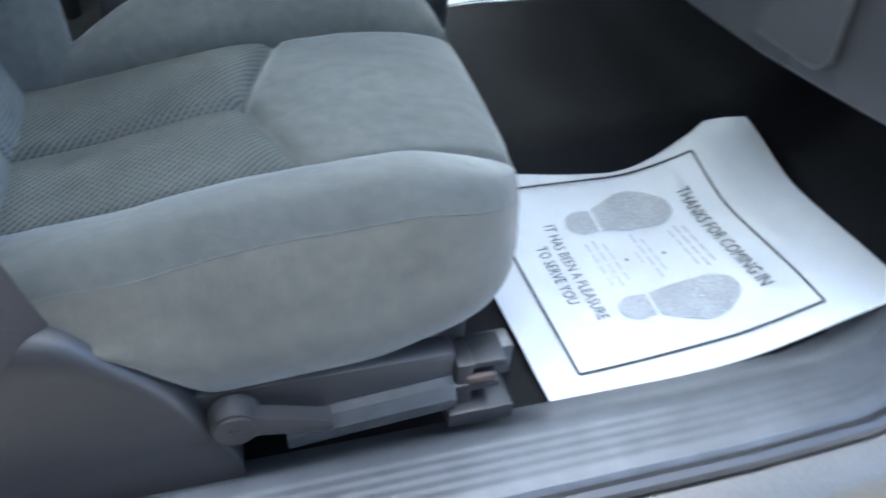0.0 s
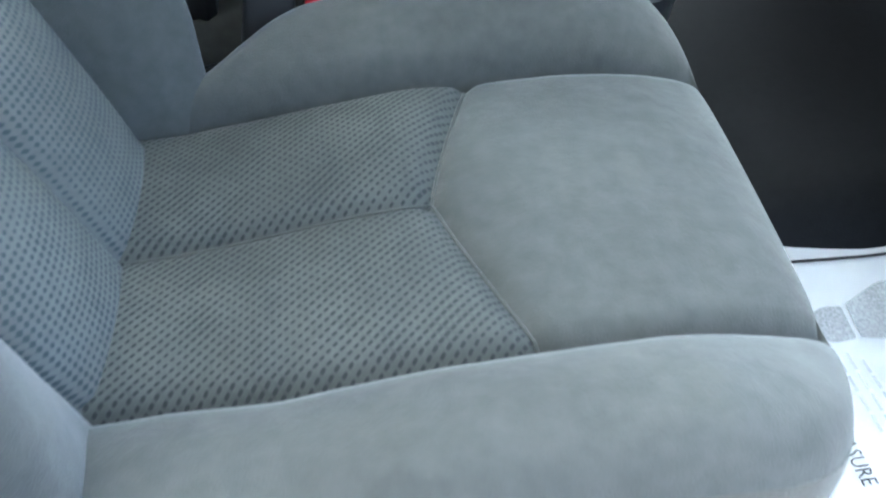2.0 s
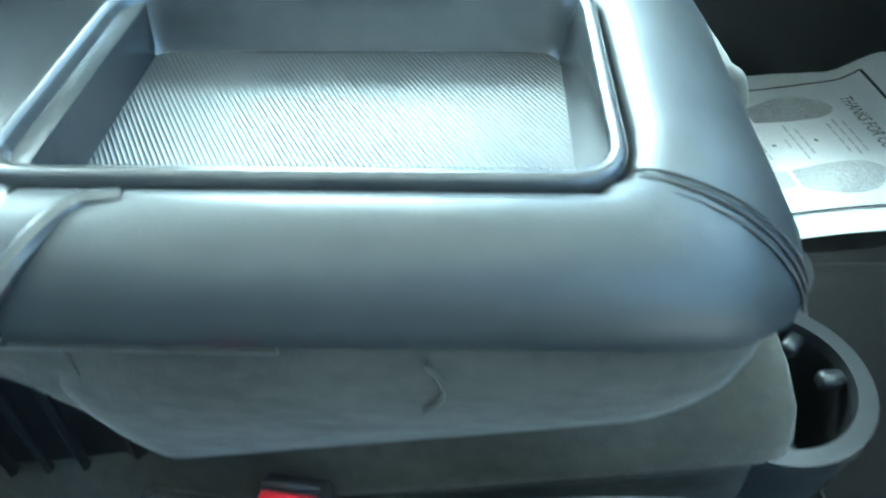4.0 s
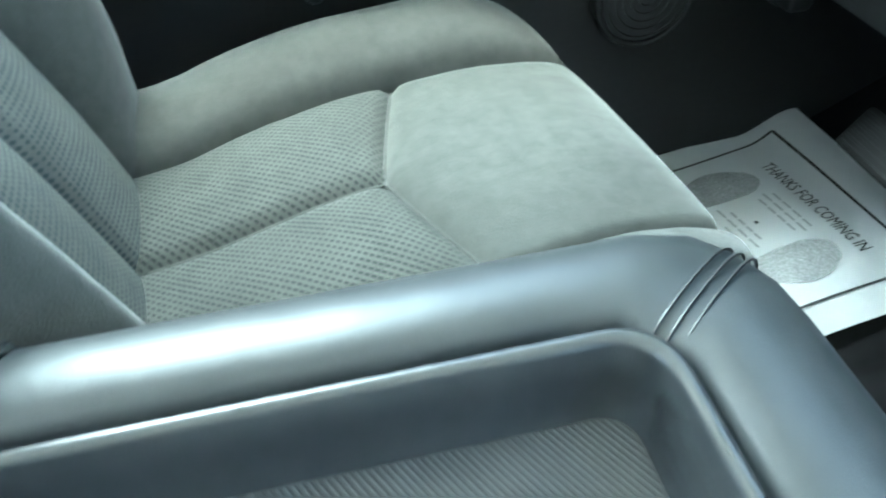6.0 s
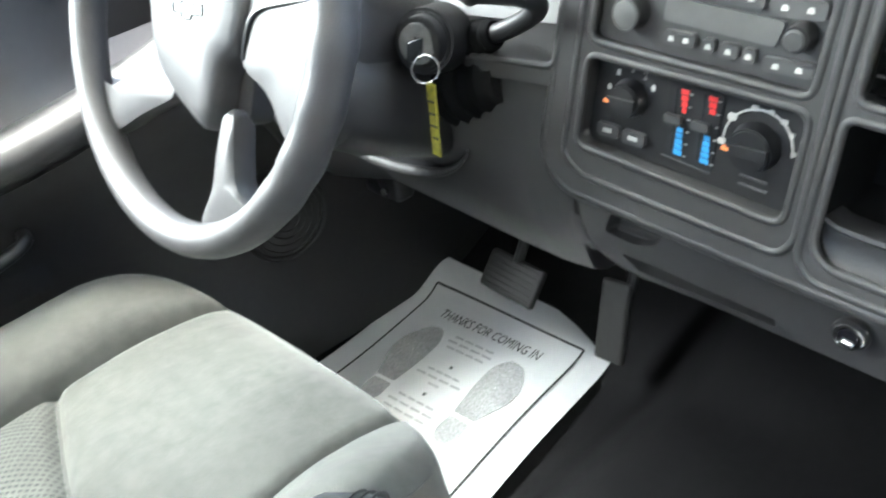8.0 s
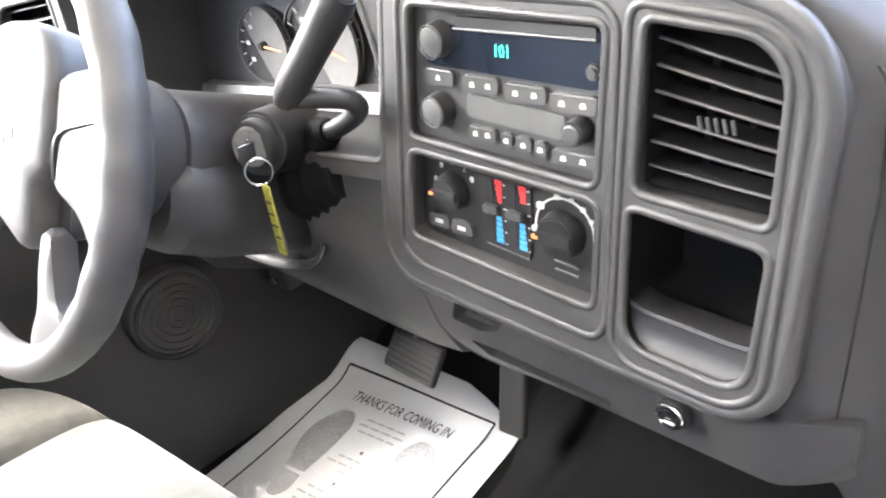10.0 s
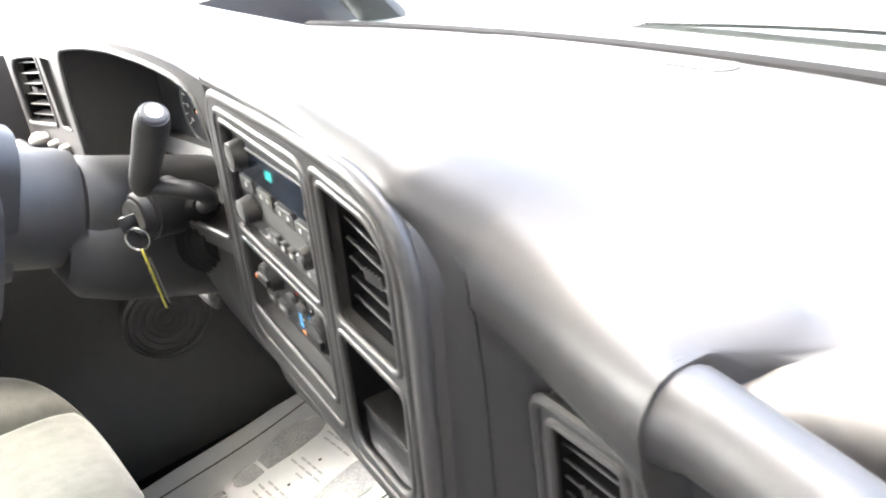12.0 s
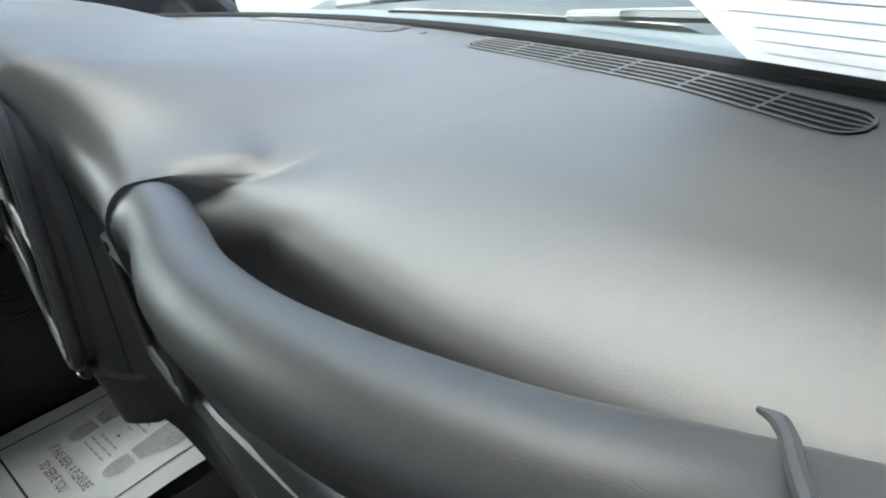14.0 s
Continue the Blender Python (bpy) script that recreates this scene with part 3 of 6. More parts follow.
def seat(base, turn, label, group, skew, inner=1.05):
    ob = thing("front_seat", base, label, "car seat", group, turn=(0, 0, turn))
    S = 0.148

    def centre(x):
        return 0.283 - 0.034 * smooth(0.02, -0.24, x) + 0.004 * smooth(0.0, 0.15, x) - 0.010 * smooth(0.12, 0.26, x)

    def low(x):
        return 0.135 + 0.085 * smooth(-0.06, -0.17, x) + 0.03 * smooth(0.05, 0.22, x)

    def ysp(y):
        return 0.002 + 0.052 * (y / S) ** 1.15

    Z0 = 40
    shell, n = cushion_shell(-0.238, 0.276, 0.272, centre, low, S, 0.042, ysp, 0.13, 0.0006, Z0, inboard=lambda x: inner - 0.13 * smooth(0.08, -0.05, x) - 0.22 * smooth(-0.08, -0.20, x))
    for v in shell.verts:
        v.co.x += skew * v.co.y * smooth(0.02, 0.22, v.co.x)
        if v.co.y < 0:
            v.co.y *= 1 - 0.055 * smooth(-0.10, -0.19, v.co.x)
    shell.verts.ensure_lookup_table()
    for k in (2, NY - 2):
        part("side_seam", tube([shell.verts[i * n + k].co.copy() for i in range(6, NX - 11, 2)], 0.0007, 6), FABRIC, ob, local=True)

    def welt(pts):
        part("welt", tube([p + Vector((0, 0, 0.0012)) for p in pts], 0.0016, 6), FABRIC, ob, "raised welt along a seam", local=True)

    for k in (NY // 2 - NS, NY // 2 + NS):
        welt([shell.verts[i * n + k].co.copy() for i in range(2, NX - 6, 2)])
    welt([shell.verts[i * n + NY // 2].co.copy() for i in range(2, Z0 + 1, 2)])
    welt([shell.verts[Z0 * n + k].co.copy() for k in range(NY // 2 - NS, NY // 2 + NS + 1, 2)])

    def kind_of(c, nrm, i, k):
        if i >= NX or k >= NY + 9 and k < NY + 17:
            return "underside"
        if NY // 2 - NS <= k < NY // 2 + NS and i < NX - 5:
            if i < Z0:
                return "insert_panel-a" if k >= NY // 2 else "insert_panel-b"
            return "front_panel"
        if k > NY and c.z < 0.284 or (k < 2 or NY - 3 < k <= NY) and i < NX - 12:
            return "side_panel-a" if c.y > 0 else "side_panel-b"
        return "bolster-a" if c.y > 0 else "bolster-b"

    split_parts(shell, kind_of, {"underside": DARK, "insert_panel-a": KNIT, "insert_panel-b": KNIT, "front_panel": FABRIC, "side_panel-a": FABRIC_WORN, "side_panel-b": FABRIC_WORN, "bolster-a": FABRIC, "bolster-b": FABRIC},
                ob, {"insert_panel-a": "grey-green knit seat insert with dark openings", "insert_panel-b": "grey-green knit seat insert with dark openings", "side_panel-a": "worn beige-grey side fabric", "side_panel-b": "worn beige-grey side fabric", "front_panel": "plain grey plush front panel"}, n)
    # backrest, leaning back
    bshell, nb = cushion_shell(0.0, 0.64, 0.262, lambda x: 0.01 + 0.02 * math.sin(math.pi * min(1, x / 0.5)), lambda x: -0.13, 0.135, 0.062, None, 0.14, 0.0005, 0, 0.03, True, lambda x: 0.92 - 0.17 * smooth(0.20, 0.06, x), True)
    cs, sn = math.cos(radians(20)), math.sin(radians(20))
    lean = Matrix(((-sn, 0, cs, -0.222), (0, -1, 0, 0), (cs, 0, sn, 0.165), (0, 0, 0, 1)))
    bmesh.ops.transform(bshell, matrix=lean, verts=bshell.verts)
    inv = lean.inverted()

    def kind_back(c, nrm, i, k):
        q = inv @ c
        if q.z < -0.06:
            return "back_cover"
        if NY // 2 - NS <= k < NY // 2 + NS and 3 < i < 52:
            return "backrest_insert-a" if q.y > 0 else "backrest_insert-b"
        return "backrest_bolster"

    split_parts(bshell, kind_back, {"back_cover": FABRIC_DARK, "backrest_insert-a": KNIT_BACK, "backrest_insert-b": KNIT_BACK, "backrest_bolster": FABRIC}, ob,
                {"backrest_insert-a": "pale ribbed knit backrest insert", "backrest_insert-b": "pale ribbed knit backrest insert"}, nb)
    for y in (-0.2, 0.2):
        part("seat_track", box((0.0, y, 0.035), (0.5, 0.03, 0.05), 0.004), STEEL, ob, "steel seat track", local=True)
        part("seat_riser", box((-0.02, y, 0.1), (0.42, 0.035, 0.1), 0.01), DARK, ob, local=True)
    return ob


seat((-0.160, -0.460, 0.0), 2.8, "grey-green cloth front passenger seat with knit inserts, worn bolster", "front seats", 0.085)
seat_d = seat((-0.140, 0.440, 0.015), 7, "grey-green cloth driver seat with knit inserts behind the steering wheel", "front seats", 0.0, 0.95)
seat_d.scale = (1.04, -1.12, 1.09)

# side shield, recliner lever and track cover of the passenger seat
sh = thing("seat_side_shield", (-0.3, -0.735, 0.02), "dark grey plastic side shield at the foot of the seat", "seat trim")
outline = rounded([(-0.62, 0.03), (-0.60, 0.12), (-0.455, 0.188), (-0.372, 0.255), (-0.315, 0.252), (-0.250, 0.178), (-0.222, 0.105), (-0.205, 0.068), (-0.205, 0.03)], [0.01, 0.05, 0.05, 0.05, 0.05, 0.05, 0.04, 0.01, 0.01], 6)
shield = loft([[(x, y, z * s + 0.03 * (1 - s)) for x, z in outline] for y, s in ((-0.70, 1.0), (-0.722, 1.0), (-0.733, 0.985), (-0.740, 0.955), (-0.744, 0.91), (-0.746, 0.84))])
part("shield", shield, TRIM, sh)
part("recliner_lever", add(cyl((-0.203, -0.73, 0.120), (-0.203, -0.757, 0.120), 0.024, 0.021, 28, 0.003), loft([[(x, y, z0 + dz) for y, dz in ((-0.738, -h), (-0.754, -h), (-0.757, 0), (-0.754, h), (-0.738, h))] for x, z0, h in ((-0.19, 0.120, 0.013), (-0.16, 0.112, 0.011), (-0.122, 0.101, 0.008), (-0.116, 0.100, 0.006))])), TRIM, sh, "dark recliner lever with round pivot")
part("lever_screw", cyl((-0.203, -0.756, 0.120), (-0.203, -0.759, 0.120), 0.006, seg=12), DARK, sh)
part("track_cover", loft([[(x, y, z) for y, z in ((-0.70, z1 - 0.035), (-0.742, z1 - 0.035), (-0.746, z1 - 0.015), (-0.738, z1 - 0.002), (-0.70, z1))] for x, z1 in ((-0.16, 0.094), (-0.10, 0.100), (0.0, 0.109), (0.006, 0.108))]), GREY, sh, "grey track cover")
part("lower_skirt", box((-0.12, -0.712, 0.105), (0.26, 0.03, 0.07), 0.008), TRIM, sh)
br = thing("track_bracket", (0.035, -0.72, 0.0), "black steel seat track end bracket", "bracket")
part("rail_channel", box((0.035, -0.722, 0.055), (0.07, 0.045, 0.022), 0.003), BLACK, br)
part("upper_jaw", box((0.03, -0.715, 0.092), (0.05, 0.04, 0.012), 0.003), BLACK, br)
part("upper_jaw", box((0.04, -0.71, 0.118), (0.045, 0.04, 0.010), 0.003), BLACK, br)
part("post", box((0.018, -0.715, 0.085), (0.018, 0.035, 0.08), 0.003), DARK, br)
part("rust_spot", box((0.035, -0.733, 0.104), (0.03, 0.006, 0.010), 0.002), material("rusty steel", (0.06, 0.042, 0.035), 0.8), br)

# shoulder belt with warning label
belt = thing("seat_belt", (-0.34, -0.745, 0.2), "dark grey seat belt webbing with a black and yellow label", "seat belt")
line = spline([(-0.318, -0.700, 0.20), (-0.324, -0.722, 0.255), (-0.332, -0.734, 0.33), (-0.343, -0.738, 0.385), (-0.364, -0.741, 0.472), (-0.43, -0.755, 0.68), (-0.58, -0.78, 1.05)], 60)
OUTW = Vector((-0.75, -0.62, 0.0))


def belt_at(s, u, off):
    """s along the belt, u across it from its inner edge, off proud of its outer face."""
    k = min(int(s * 59), 58)
    p = line[k].lerp(line[k + 1], s * 59 - k)
    t = (line[k + 1] - line[k]).normalized()
    across = (OUTW - t * OUTW.dot(t)).normalized()
    n = across.cross(t).normalized()
    if n.x < 0:
        n = -n
    return p + across * u + n * off


def strip(s0, s1, u0, u1, off, n=20):
    return loft([[belt_at(s0 + (s1 - s0) * i / n, u, o) for u, o in ((u0, off), (u1, off), (u1, off - 0.0012), (u0, off - 0.0012))] for i in range(n + 1)])


part("webbing", strip(0, 1, 0.0, 0.048, 0.0006, 60), BELT, belt)
S0, S1 = 0.49, 0.68
part("black_label", strip(S0, S1, 0.001, 0.0225, 0.0016), LABEL_BLACK, belt, "black warning label with white print")
part("yellow_label", strip(S0, S1, 0.0225, 0.0365, 0.0016), LABEL_YELLOW, belt, "yellow caution label")
for k in range(7):
    for q in range(6):
        s = S0 + 0.004 + (S1 - S0) * q / 6 + 0.003 * ((k * 5 + q * 3) % 3)
        part("print_bar", strip(s, s + 0.017 + 0.002 * ((k + q) % 3), 0.003 + 0.0027 * k, 0.0044 + 0.0027 * k, 0.0022, 2), LABEL_WHITE, belt)
for k in range(3):
    part("print_bar", strip(S0 + 0.012, S1 - 0.012 - 0.02 * (k % 2), 0.0252 + 0.0038 * k, 0.0268 + 0.0038 * k, 0.0022, 8), INK, belt)

# ---- buckles between the seats ----
for (x, y, z), dx in (((-0.287, -0.226, 0.355), 0.042), ((-0.243, -0.185, 0.298), 0.038)):
    b = thing("belt_buckle", (x, y, z - 0.13), "black seat belt buckle with red release button", "belt buckle", "belt buckles")
    m = Matrix.Rotation(radians(12), 4, "Y") @ Matrix.Rotation(radians(-8), 4, "X")
    part("housing", box((x, y, z - 0.04), (0.046, 0.028, 0.085), 0.006, 3, m), DARK, b)
    part("release_button", box((x + 0.004, y - 0.006, z - 0.002), (dx, 0.018, 0.016), 0.004, 3, m), RED, b, "red release button")
    part("latch_slot", box((x + 0.004, y + 0.008, z + 0.001), (0.036, 0.005, 0.010), 0.001, 1, m), BLACK, b)
    part("stalk", tube([(x - 0.01, y, z - 0.07), (x - 0.02, y + 0.005, z - 0.15), (x - 0.03, y + 0.01, 0.02)], 0.014, 8, flat=0.5), BELT, b)

# ---- centre console: cushion, padded armrest with tray, cup holder ----
con = thing("centre_console", (-0.16, 0.0, 0.0), "grey centre seat folded into a padded console with tray", "console")


def base_ring(x, grow):
    zs = 0.298 + 0.22 * (x - 0.06)
    prof_ = [(-0.150, zs - 0.004), (-0.153, zs + 0.004), (-0.150, zs + 0.020), (-0.138, zs + 0.042), (-0.11, zs + 0.052), (0.11, zs + 0.052), (0.138, zs + 0.042), (0.150, zs + 0.020), (0.153, zs + 0.004), (0.150, zs - 0.004), (0.10, zs - 0.010), (-0.10, zs - 0.010)]
    return [(x, y * (0.90 + 0.10 * grow), zs + (z - zs) * (0.55 + 0.45 * grow)) for y, z in prof_]


part("seat_base", loft([base_ring(x, g) for x, g in ((-0.52, 1), (-0.40, 1), (-0.25, 1), (-0.10, 1), (0.0, 1), (0.035, 0.98), (0.055, 0.9), (0.066, 0.72), (0.070, 0.45))]), FABRIC_DARK, con, "dark cloth lower cushion with a welted edge", sharp=60)
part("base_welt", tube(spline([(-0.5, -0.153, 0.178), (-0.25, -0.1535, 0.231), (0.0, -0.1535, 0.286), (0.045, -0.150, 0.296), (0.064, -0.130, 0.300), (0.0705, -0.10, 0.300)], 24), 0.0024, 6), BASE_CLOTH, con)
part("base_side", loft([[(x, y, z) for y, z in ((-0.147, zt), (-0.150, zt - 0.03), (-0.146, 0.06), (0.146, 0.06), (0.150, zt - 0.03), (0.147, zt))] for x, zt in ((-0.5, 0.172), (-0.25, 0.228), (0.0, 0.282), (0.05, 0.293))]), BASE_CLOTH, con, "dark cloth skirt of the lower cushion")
rings = []
for i in range(15):
    t = i / 14
    z = 0.345 + 0.118 * t
    x1 = 0.022 + 0.002 * t - 0.020 * (1 - t) ** 2
    pf = 0.012 * math.sin(math.pi * t)
    xr = -0.372 + 0.042 * (1 - t)
    loop = rounded([(xr, -0.172 - pf + 0.002 * t), (x1, -0.170 - pf + 0.004 * t), (x1, 0.146 + pf), (xr, 0.146 + pf)], [0.03, 0.05, 0.05, 0.03], 7)
    rings.append([(p[0], p[1], z + (0.036 * smooth(-0.22, 0.05, p[0]) - 0.026 * smooth(-0.18, -0.33, p[0])) * (1 - t)) for p in loop])
part("back_cushion", loft(rings), FABRIC_DARK, con, "dark cloth folded backrest with a moulded side")
part("rear_cover", loft([[(x, y, z) for y, z in ((-0.160, zb), (-0.178, zb + 0.018), (-0.182, 0.442), (-0.17, 0.462), (0.14, 0.462), (0.15, 0.442), (0.15, zb))] for x, zb in ((-0.60, 0.40), (-0.46, 0.398), (-0.39, 0.402), (-0.365, 0.392), (-0.345, 0.371), (-0.325, 0.347))]), FABRIC_DARK, con, "dark cloth cover behind the folded backrest")
part("hinge_cover", loft([[(x, y, z) for x, z in ((-0.66, 0.08), (xf - 0.03, 0.08), (xf - 0.012, 0.20), (xf, 0.30), (xf - 0.004, 0.388), (-0.66, 0.396))] for y, xf in ((-0.128, -0.372), (-0.134, -0.362), (-0.128, -0.352), (0.10, -0.352), (0.11, -0.362))]), DARK, con, "black plastic hinge cover", sharp=50)
for k in range(4):
    part("hinge_rib", tube([(-0.40 - 0.03 * k, -0.134, 0.378), (-0.405 - 0.03 * k, -0.1345, 0.30), (-0.41 - 0.03 * k, -0.134, 0.22)], 0.004, 6), DARK, con)
part("crease", tube(spline([(-0.150, -0.1828, 0.436), (-0.143, -0.1840, 0.424), (-0.143, -0.1845, 0.410), (-0.152, -0.1842, 0.398)], 14), 0.0013, 6), FABRIC_DARK, con, "pale rubbed crease in the cloth")
part("pull_strap", box((-0.285, -0.1850, 0.449), (0.135, 0.004, 0.006), 0.0018, 2), FABRIC_DARK, con)
# padded U round the tray
inn = [(-0.335 + 0.262 * k / 8, -0.138) for k in range(9)] + [(-0.070, -0.132), (-0.0625, -0.1275), (-0.057, -0.120), (-0.054, -0.108)] + [(-0.052, -0.09 + 0.13 * k / 5) for k in range(6)] + [(-0.055, 0.045), (-0.0625, 0.0595), (-0.070, 0.065)] + [(-0.073 - 0.262 * k / 8, 0.072) for k in range(9)]
out = [(-0.345 + 0.318 * k / 8, -0.194 + 0.003 * (k / 8) ** 2) for k in range(9)] + [(-0.004, -0.187), (0.014, -0.177), (0.026, -0.158), (0.031, -0.128)] + [(0.031, -0.10 + 0.17 * k / 5) for k in range(6)] + [(0.029, 0.098), (0.020, 0.126), (0.002, 0.142)] + [(-0.03 - 0.312 * k / 8, 0.150) for k in range(9)]
SEAMS = (11, 20)
prof = [(0.0, 0.485), (0.0, 0.503), (0.06, 0.5075), (0.2, 0.5095), (0.4, 0.508), (0.6, 0.503), (0.76, 0.4945), (0.88, 0.4845), (0.96, 0.4735), (0.985, 0.465), (0.96, 0.459), (0.5, 0.456), (0.0, 0.456)]
rings = []
for k, (a, b) in enumerate(zip(inn, out)):
    seamy = 1 if k in SEAMS else 0
    rings.append([(a[0] + (b[0] - a[0]) * s, a[1] + (b[1] - a[1]) * s, z - 0.0025 * seamy * (1 if 2 <= i <= 8 else 0)) for i, (s, z) in enumerate(prof)])
pad = loft(rings)
part("armrest_pad", pad, LEATHER, con, "blue-grey padded vinyl armrest with stitched corners", sharp=60)
for k in SEAMS:
    a, b = Vector(inn[k]), Vector(out[k])
    side = Vector((-(b - a).y, (b - a).x)).normalized()
    for o in (-0.012, -0.0055, 0.001):
        pts = [(a[0] + (b[0] - a[0]) * s + side[0] * o, a[1] + (b[1] - a[1]) * s + side[1] * o, z - 0.0012) for s, z in prof[1:10]]
        part("stitching", tube(spline(pts, 24), 0.0009, 5), DARK, con, "dark stitched seam")
part("rear_deck", loft([[(x, y, z) for y, z in ((-0.187, 0.450), (-0.194, 0.462), (-0.187, 0.490), (-0.15, 0.502), (0.11, 0.502), (0.14, 0.492), (0.15, 0.46), (0.14, 0.452))] for x in (-0.52, -0.44, -0.37, -0.345)]), GREY, con, "grey plastic rear deck")
part("pad_rim", tube(spline([(-0.340, -0.197, 0.468), (-0.338, -0.195, 0.482), (-0.32, -0.175, 0.502), (-0.305, -0.152, 0.507), (-0.285, -0.146, 0.506)], 20), 0.0055, 8), GREY, con)
# tray
steps = [(0.0, 0.498), (0.0, 0.508), (0.0025, 0.5105), (0.0065, 0.5105), (0.009, 0.507), (0.012, 0.492), (0.015, 0.476), (0.018, 0.470)]
rings = []
for ins, z in steps:
    rings.append([(p[0], p[1], z) for p in rounded([(-0.368 + ins, -0.134 + ins), (-0.056 - ins, -0.134 + ins), (-0.056 - ins, 0.066 - ins), (-0.368 + ins, 0.066 - ins)], max(0.012, 0.03 - ins * 0.6), 7)])
tray = loft(rings, True, False)
part("tray", tray, GREY, con, "grey plastic tray rim", sharp=70)
part("tray_floor", box((-0.212, -0.034, 0.466), (0.282, 0.170, 0.006)), TRAYM, con, "grey plastic tray floor")
# fine slanting ribs across the tray floor, clipped to it
tx0, tx1, ty0, ty1 = -0.351, -0.073, -0.116, 0.048
rb = bmesh.new()
dx_, dy_ = 0.50, -0.866
for k in range(140):
    c0 = -0.203 + 0.0029 * k
    px_, py_ = -0.212 - dy_ * c0, -0.034 + dx_ * c0
    s0 = max(min((tx0 - px_) / dx_, (tx1 - px_) / dx_), min((ty0 - py_) / dy_, (ty1 - py_) / dy_))
    s1 = min(max((tx0 - px_) / dx_, (tx1 - px_) / dx_), max((ty0 - py_) / dy_, (ty1 - py_) / dy_))
    if s1 - s0 < 0.004:
        continue
    ends = [[rb.verts.new((px_ + dx_ * q - dy_ * o, py_ + dy_ * q + dx_ * o, z)) for o, z in ((-0.0012, 0.4689), (0.0, 0.46932), (0.0012, 0.4689))] for q in (s0, s1)]
    for m_ in (0, 1):
        rb.faces.new((ends[0][m_], ends[0][m_ + 1], ends[1][m_ + 1], ends[1][m_]))
part("floor_ribs", rb, TRAYM, con, "fine slanting ribs on the tray floor", sharp=20)
cup = thing("cup_holder", (0.12, 0.0, 0.12), "dark grey double cup holder folded out of the console", "cup holder")


def ring_shape(x, y, r, n=28):
    return [(x + r * math.cos(2 * math.pi * k / n), y + r * math.sin(2 * math.pi * k / n)) for k in range(n)]


cups = [(0.104, -0.044, 0.064, (8, 52, 250)), (0.116, 0.083, 0.045, (-25, 70, 200))]
for x, y, r, tabs in cups:
    part("cup_ring", plate(ring_shape(x, y, r + 0.014, 36), [ring_shape(x, y, r, 36)], lambda u, v, d: (u, v, 0.228 + d), 0.0, 0.014), CUPM, cup, "grey cup ring")
part("bridge", plate(rounded([(0.085, 0.030), (0.152, 0.014), (0.158, 0.046), (0.088, 0.042)], 0.006, 4), [], lambda u, v, d: (u, v, 0.2275 + d), 0.0, 0.0142), CUPM, cup)
part("arm_plate", plate(rounded([(0.02, -0.085), (0.036, -0.075), (0.036, 0.02), (0.066, 0.10), (0.02, 0.11)], 0.01, 4), [], lambda u, v, d: (u, v, 0.224 + d), 0.0, 0.012), CUPM, cup)
for x, y, r, tabs in cups:
    part("cup_well", loft([[(x + (r + 0.001) * f * math.cos(a), y + (r + 0.001) * f * math.sin(a), z) for a in (2 * math.pi * k / 28 for k in range(28))] for f, z in ((1.0, 0.236), (0.97, 0.2), (0.88, 0.13), (0.4, 0.128), (0.05, 0.128))], True, False), BLACK, cup)
    part("cup_wall", loft([[(x + (r + e) * math.cos(a), y + (r + e) * math.sin(a), z) for a in (2 * math.pi * k / 32 for k in range(32))] for e, z in ((0.0115, 0.231), (0.011, 0.20), (0.006, 0.145), (0.001, 0.118))], True, False), CUPM, cup, "dark grey cup wall")
    for a in tabs:
        c, s_ = math.cos(radians(a)), math.sin(radians(a))
        part("grip_tab", box((x + r * 0.84 * c, y + r * 0.84 * s_, 0.228), (0.022, 0.014, 0.014), 0.005, 3, Matrix.Rotation(radians(a), 4, "Z")), CUPM, cup)
part("bracket", loft([[(0.02 + 0.025 * t, y, z) for y, z in ((-0.10, 0.225 - 0.03 * t), (0.11, 0.225 - 0.03 * t), (0.10, 0.12 + 0.02 * t), (-0.09, 0.12 + 0.02 * t))] for t in (0, 0.5, 1)]), CUPM, cup)
# grooved strip on the tunnel below the cup holder
tunnel_strip = thing("floor_strip", (0.19, -0.10, 0.06), "black ribbed rubber strip on the floor tunnel", "floor strip", kind="structure")
for k in range(4):
    xk = 0.172 + 0.0065 * k
    part("rib", tube([(xk + 0.012 * (q / 10), 0.05 - 0.18 * q / 10, floor_z(xk + 0.012 * q / 10, 0.05 - 0.18 * q / 10) + 0.001) for q in range(11)], 0.0024, 6), DARK, tunnel_strip)

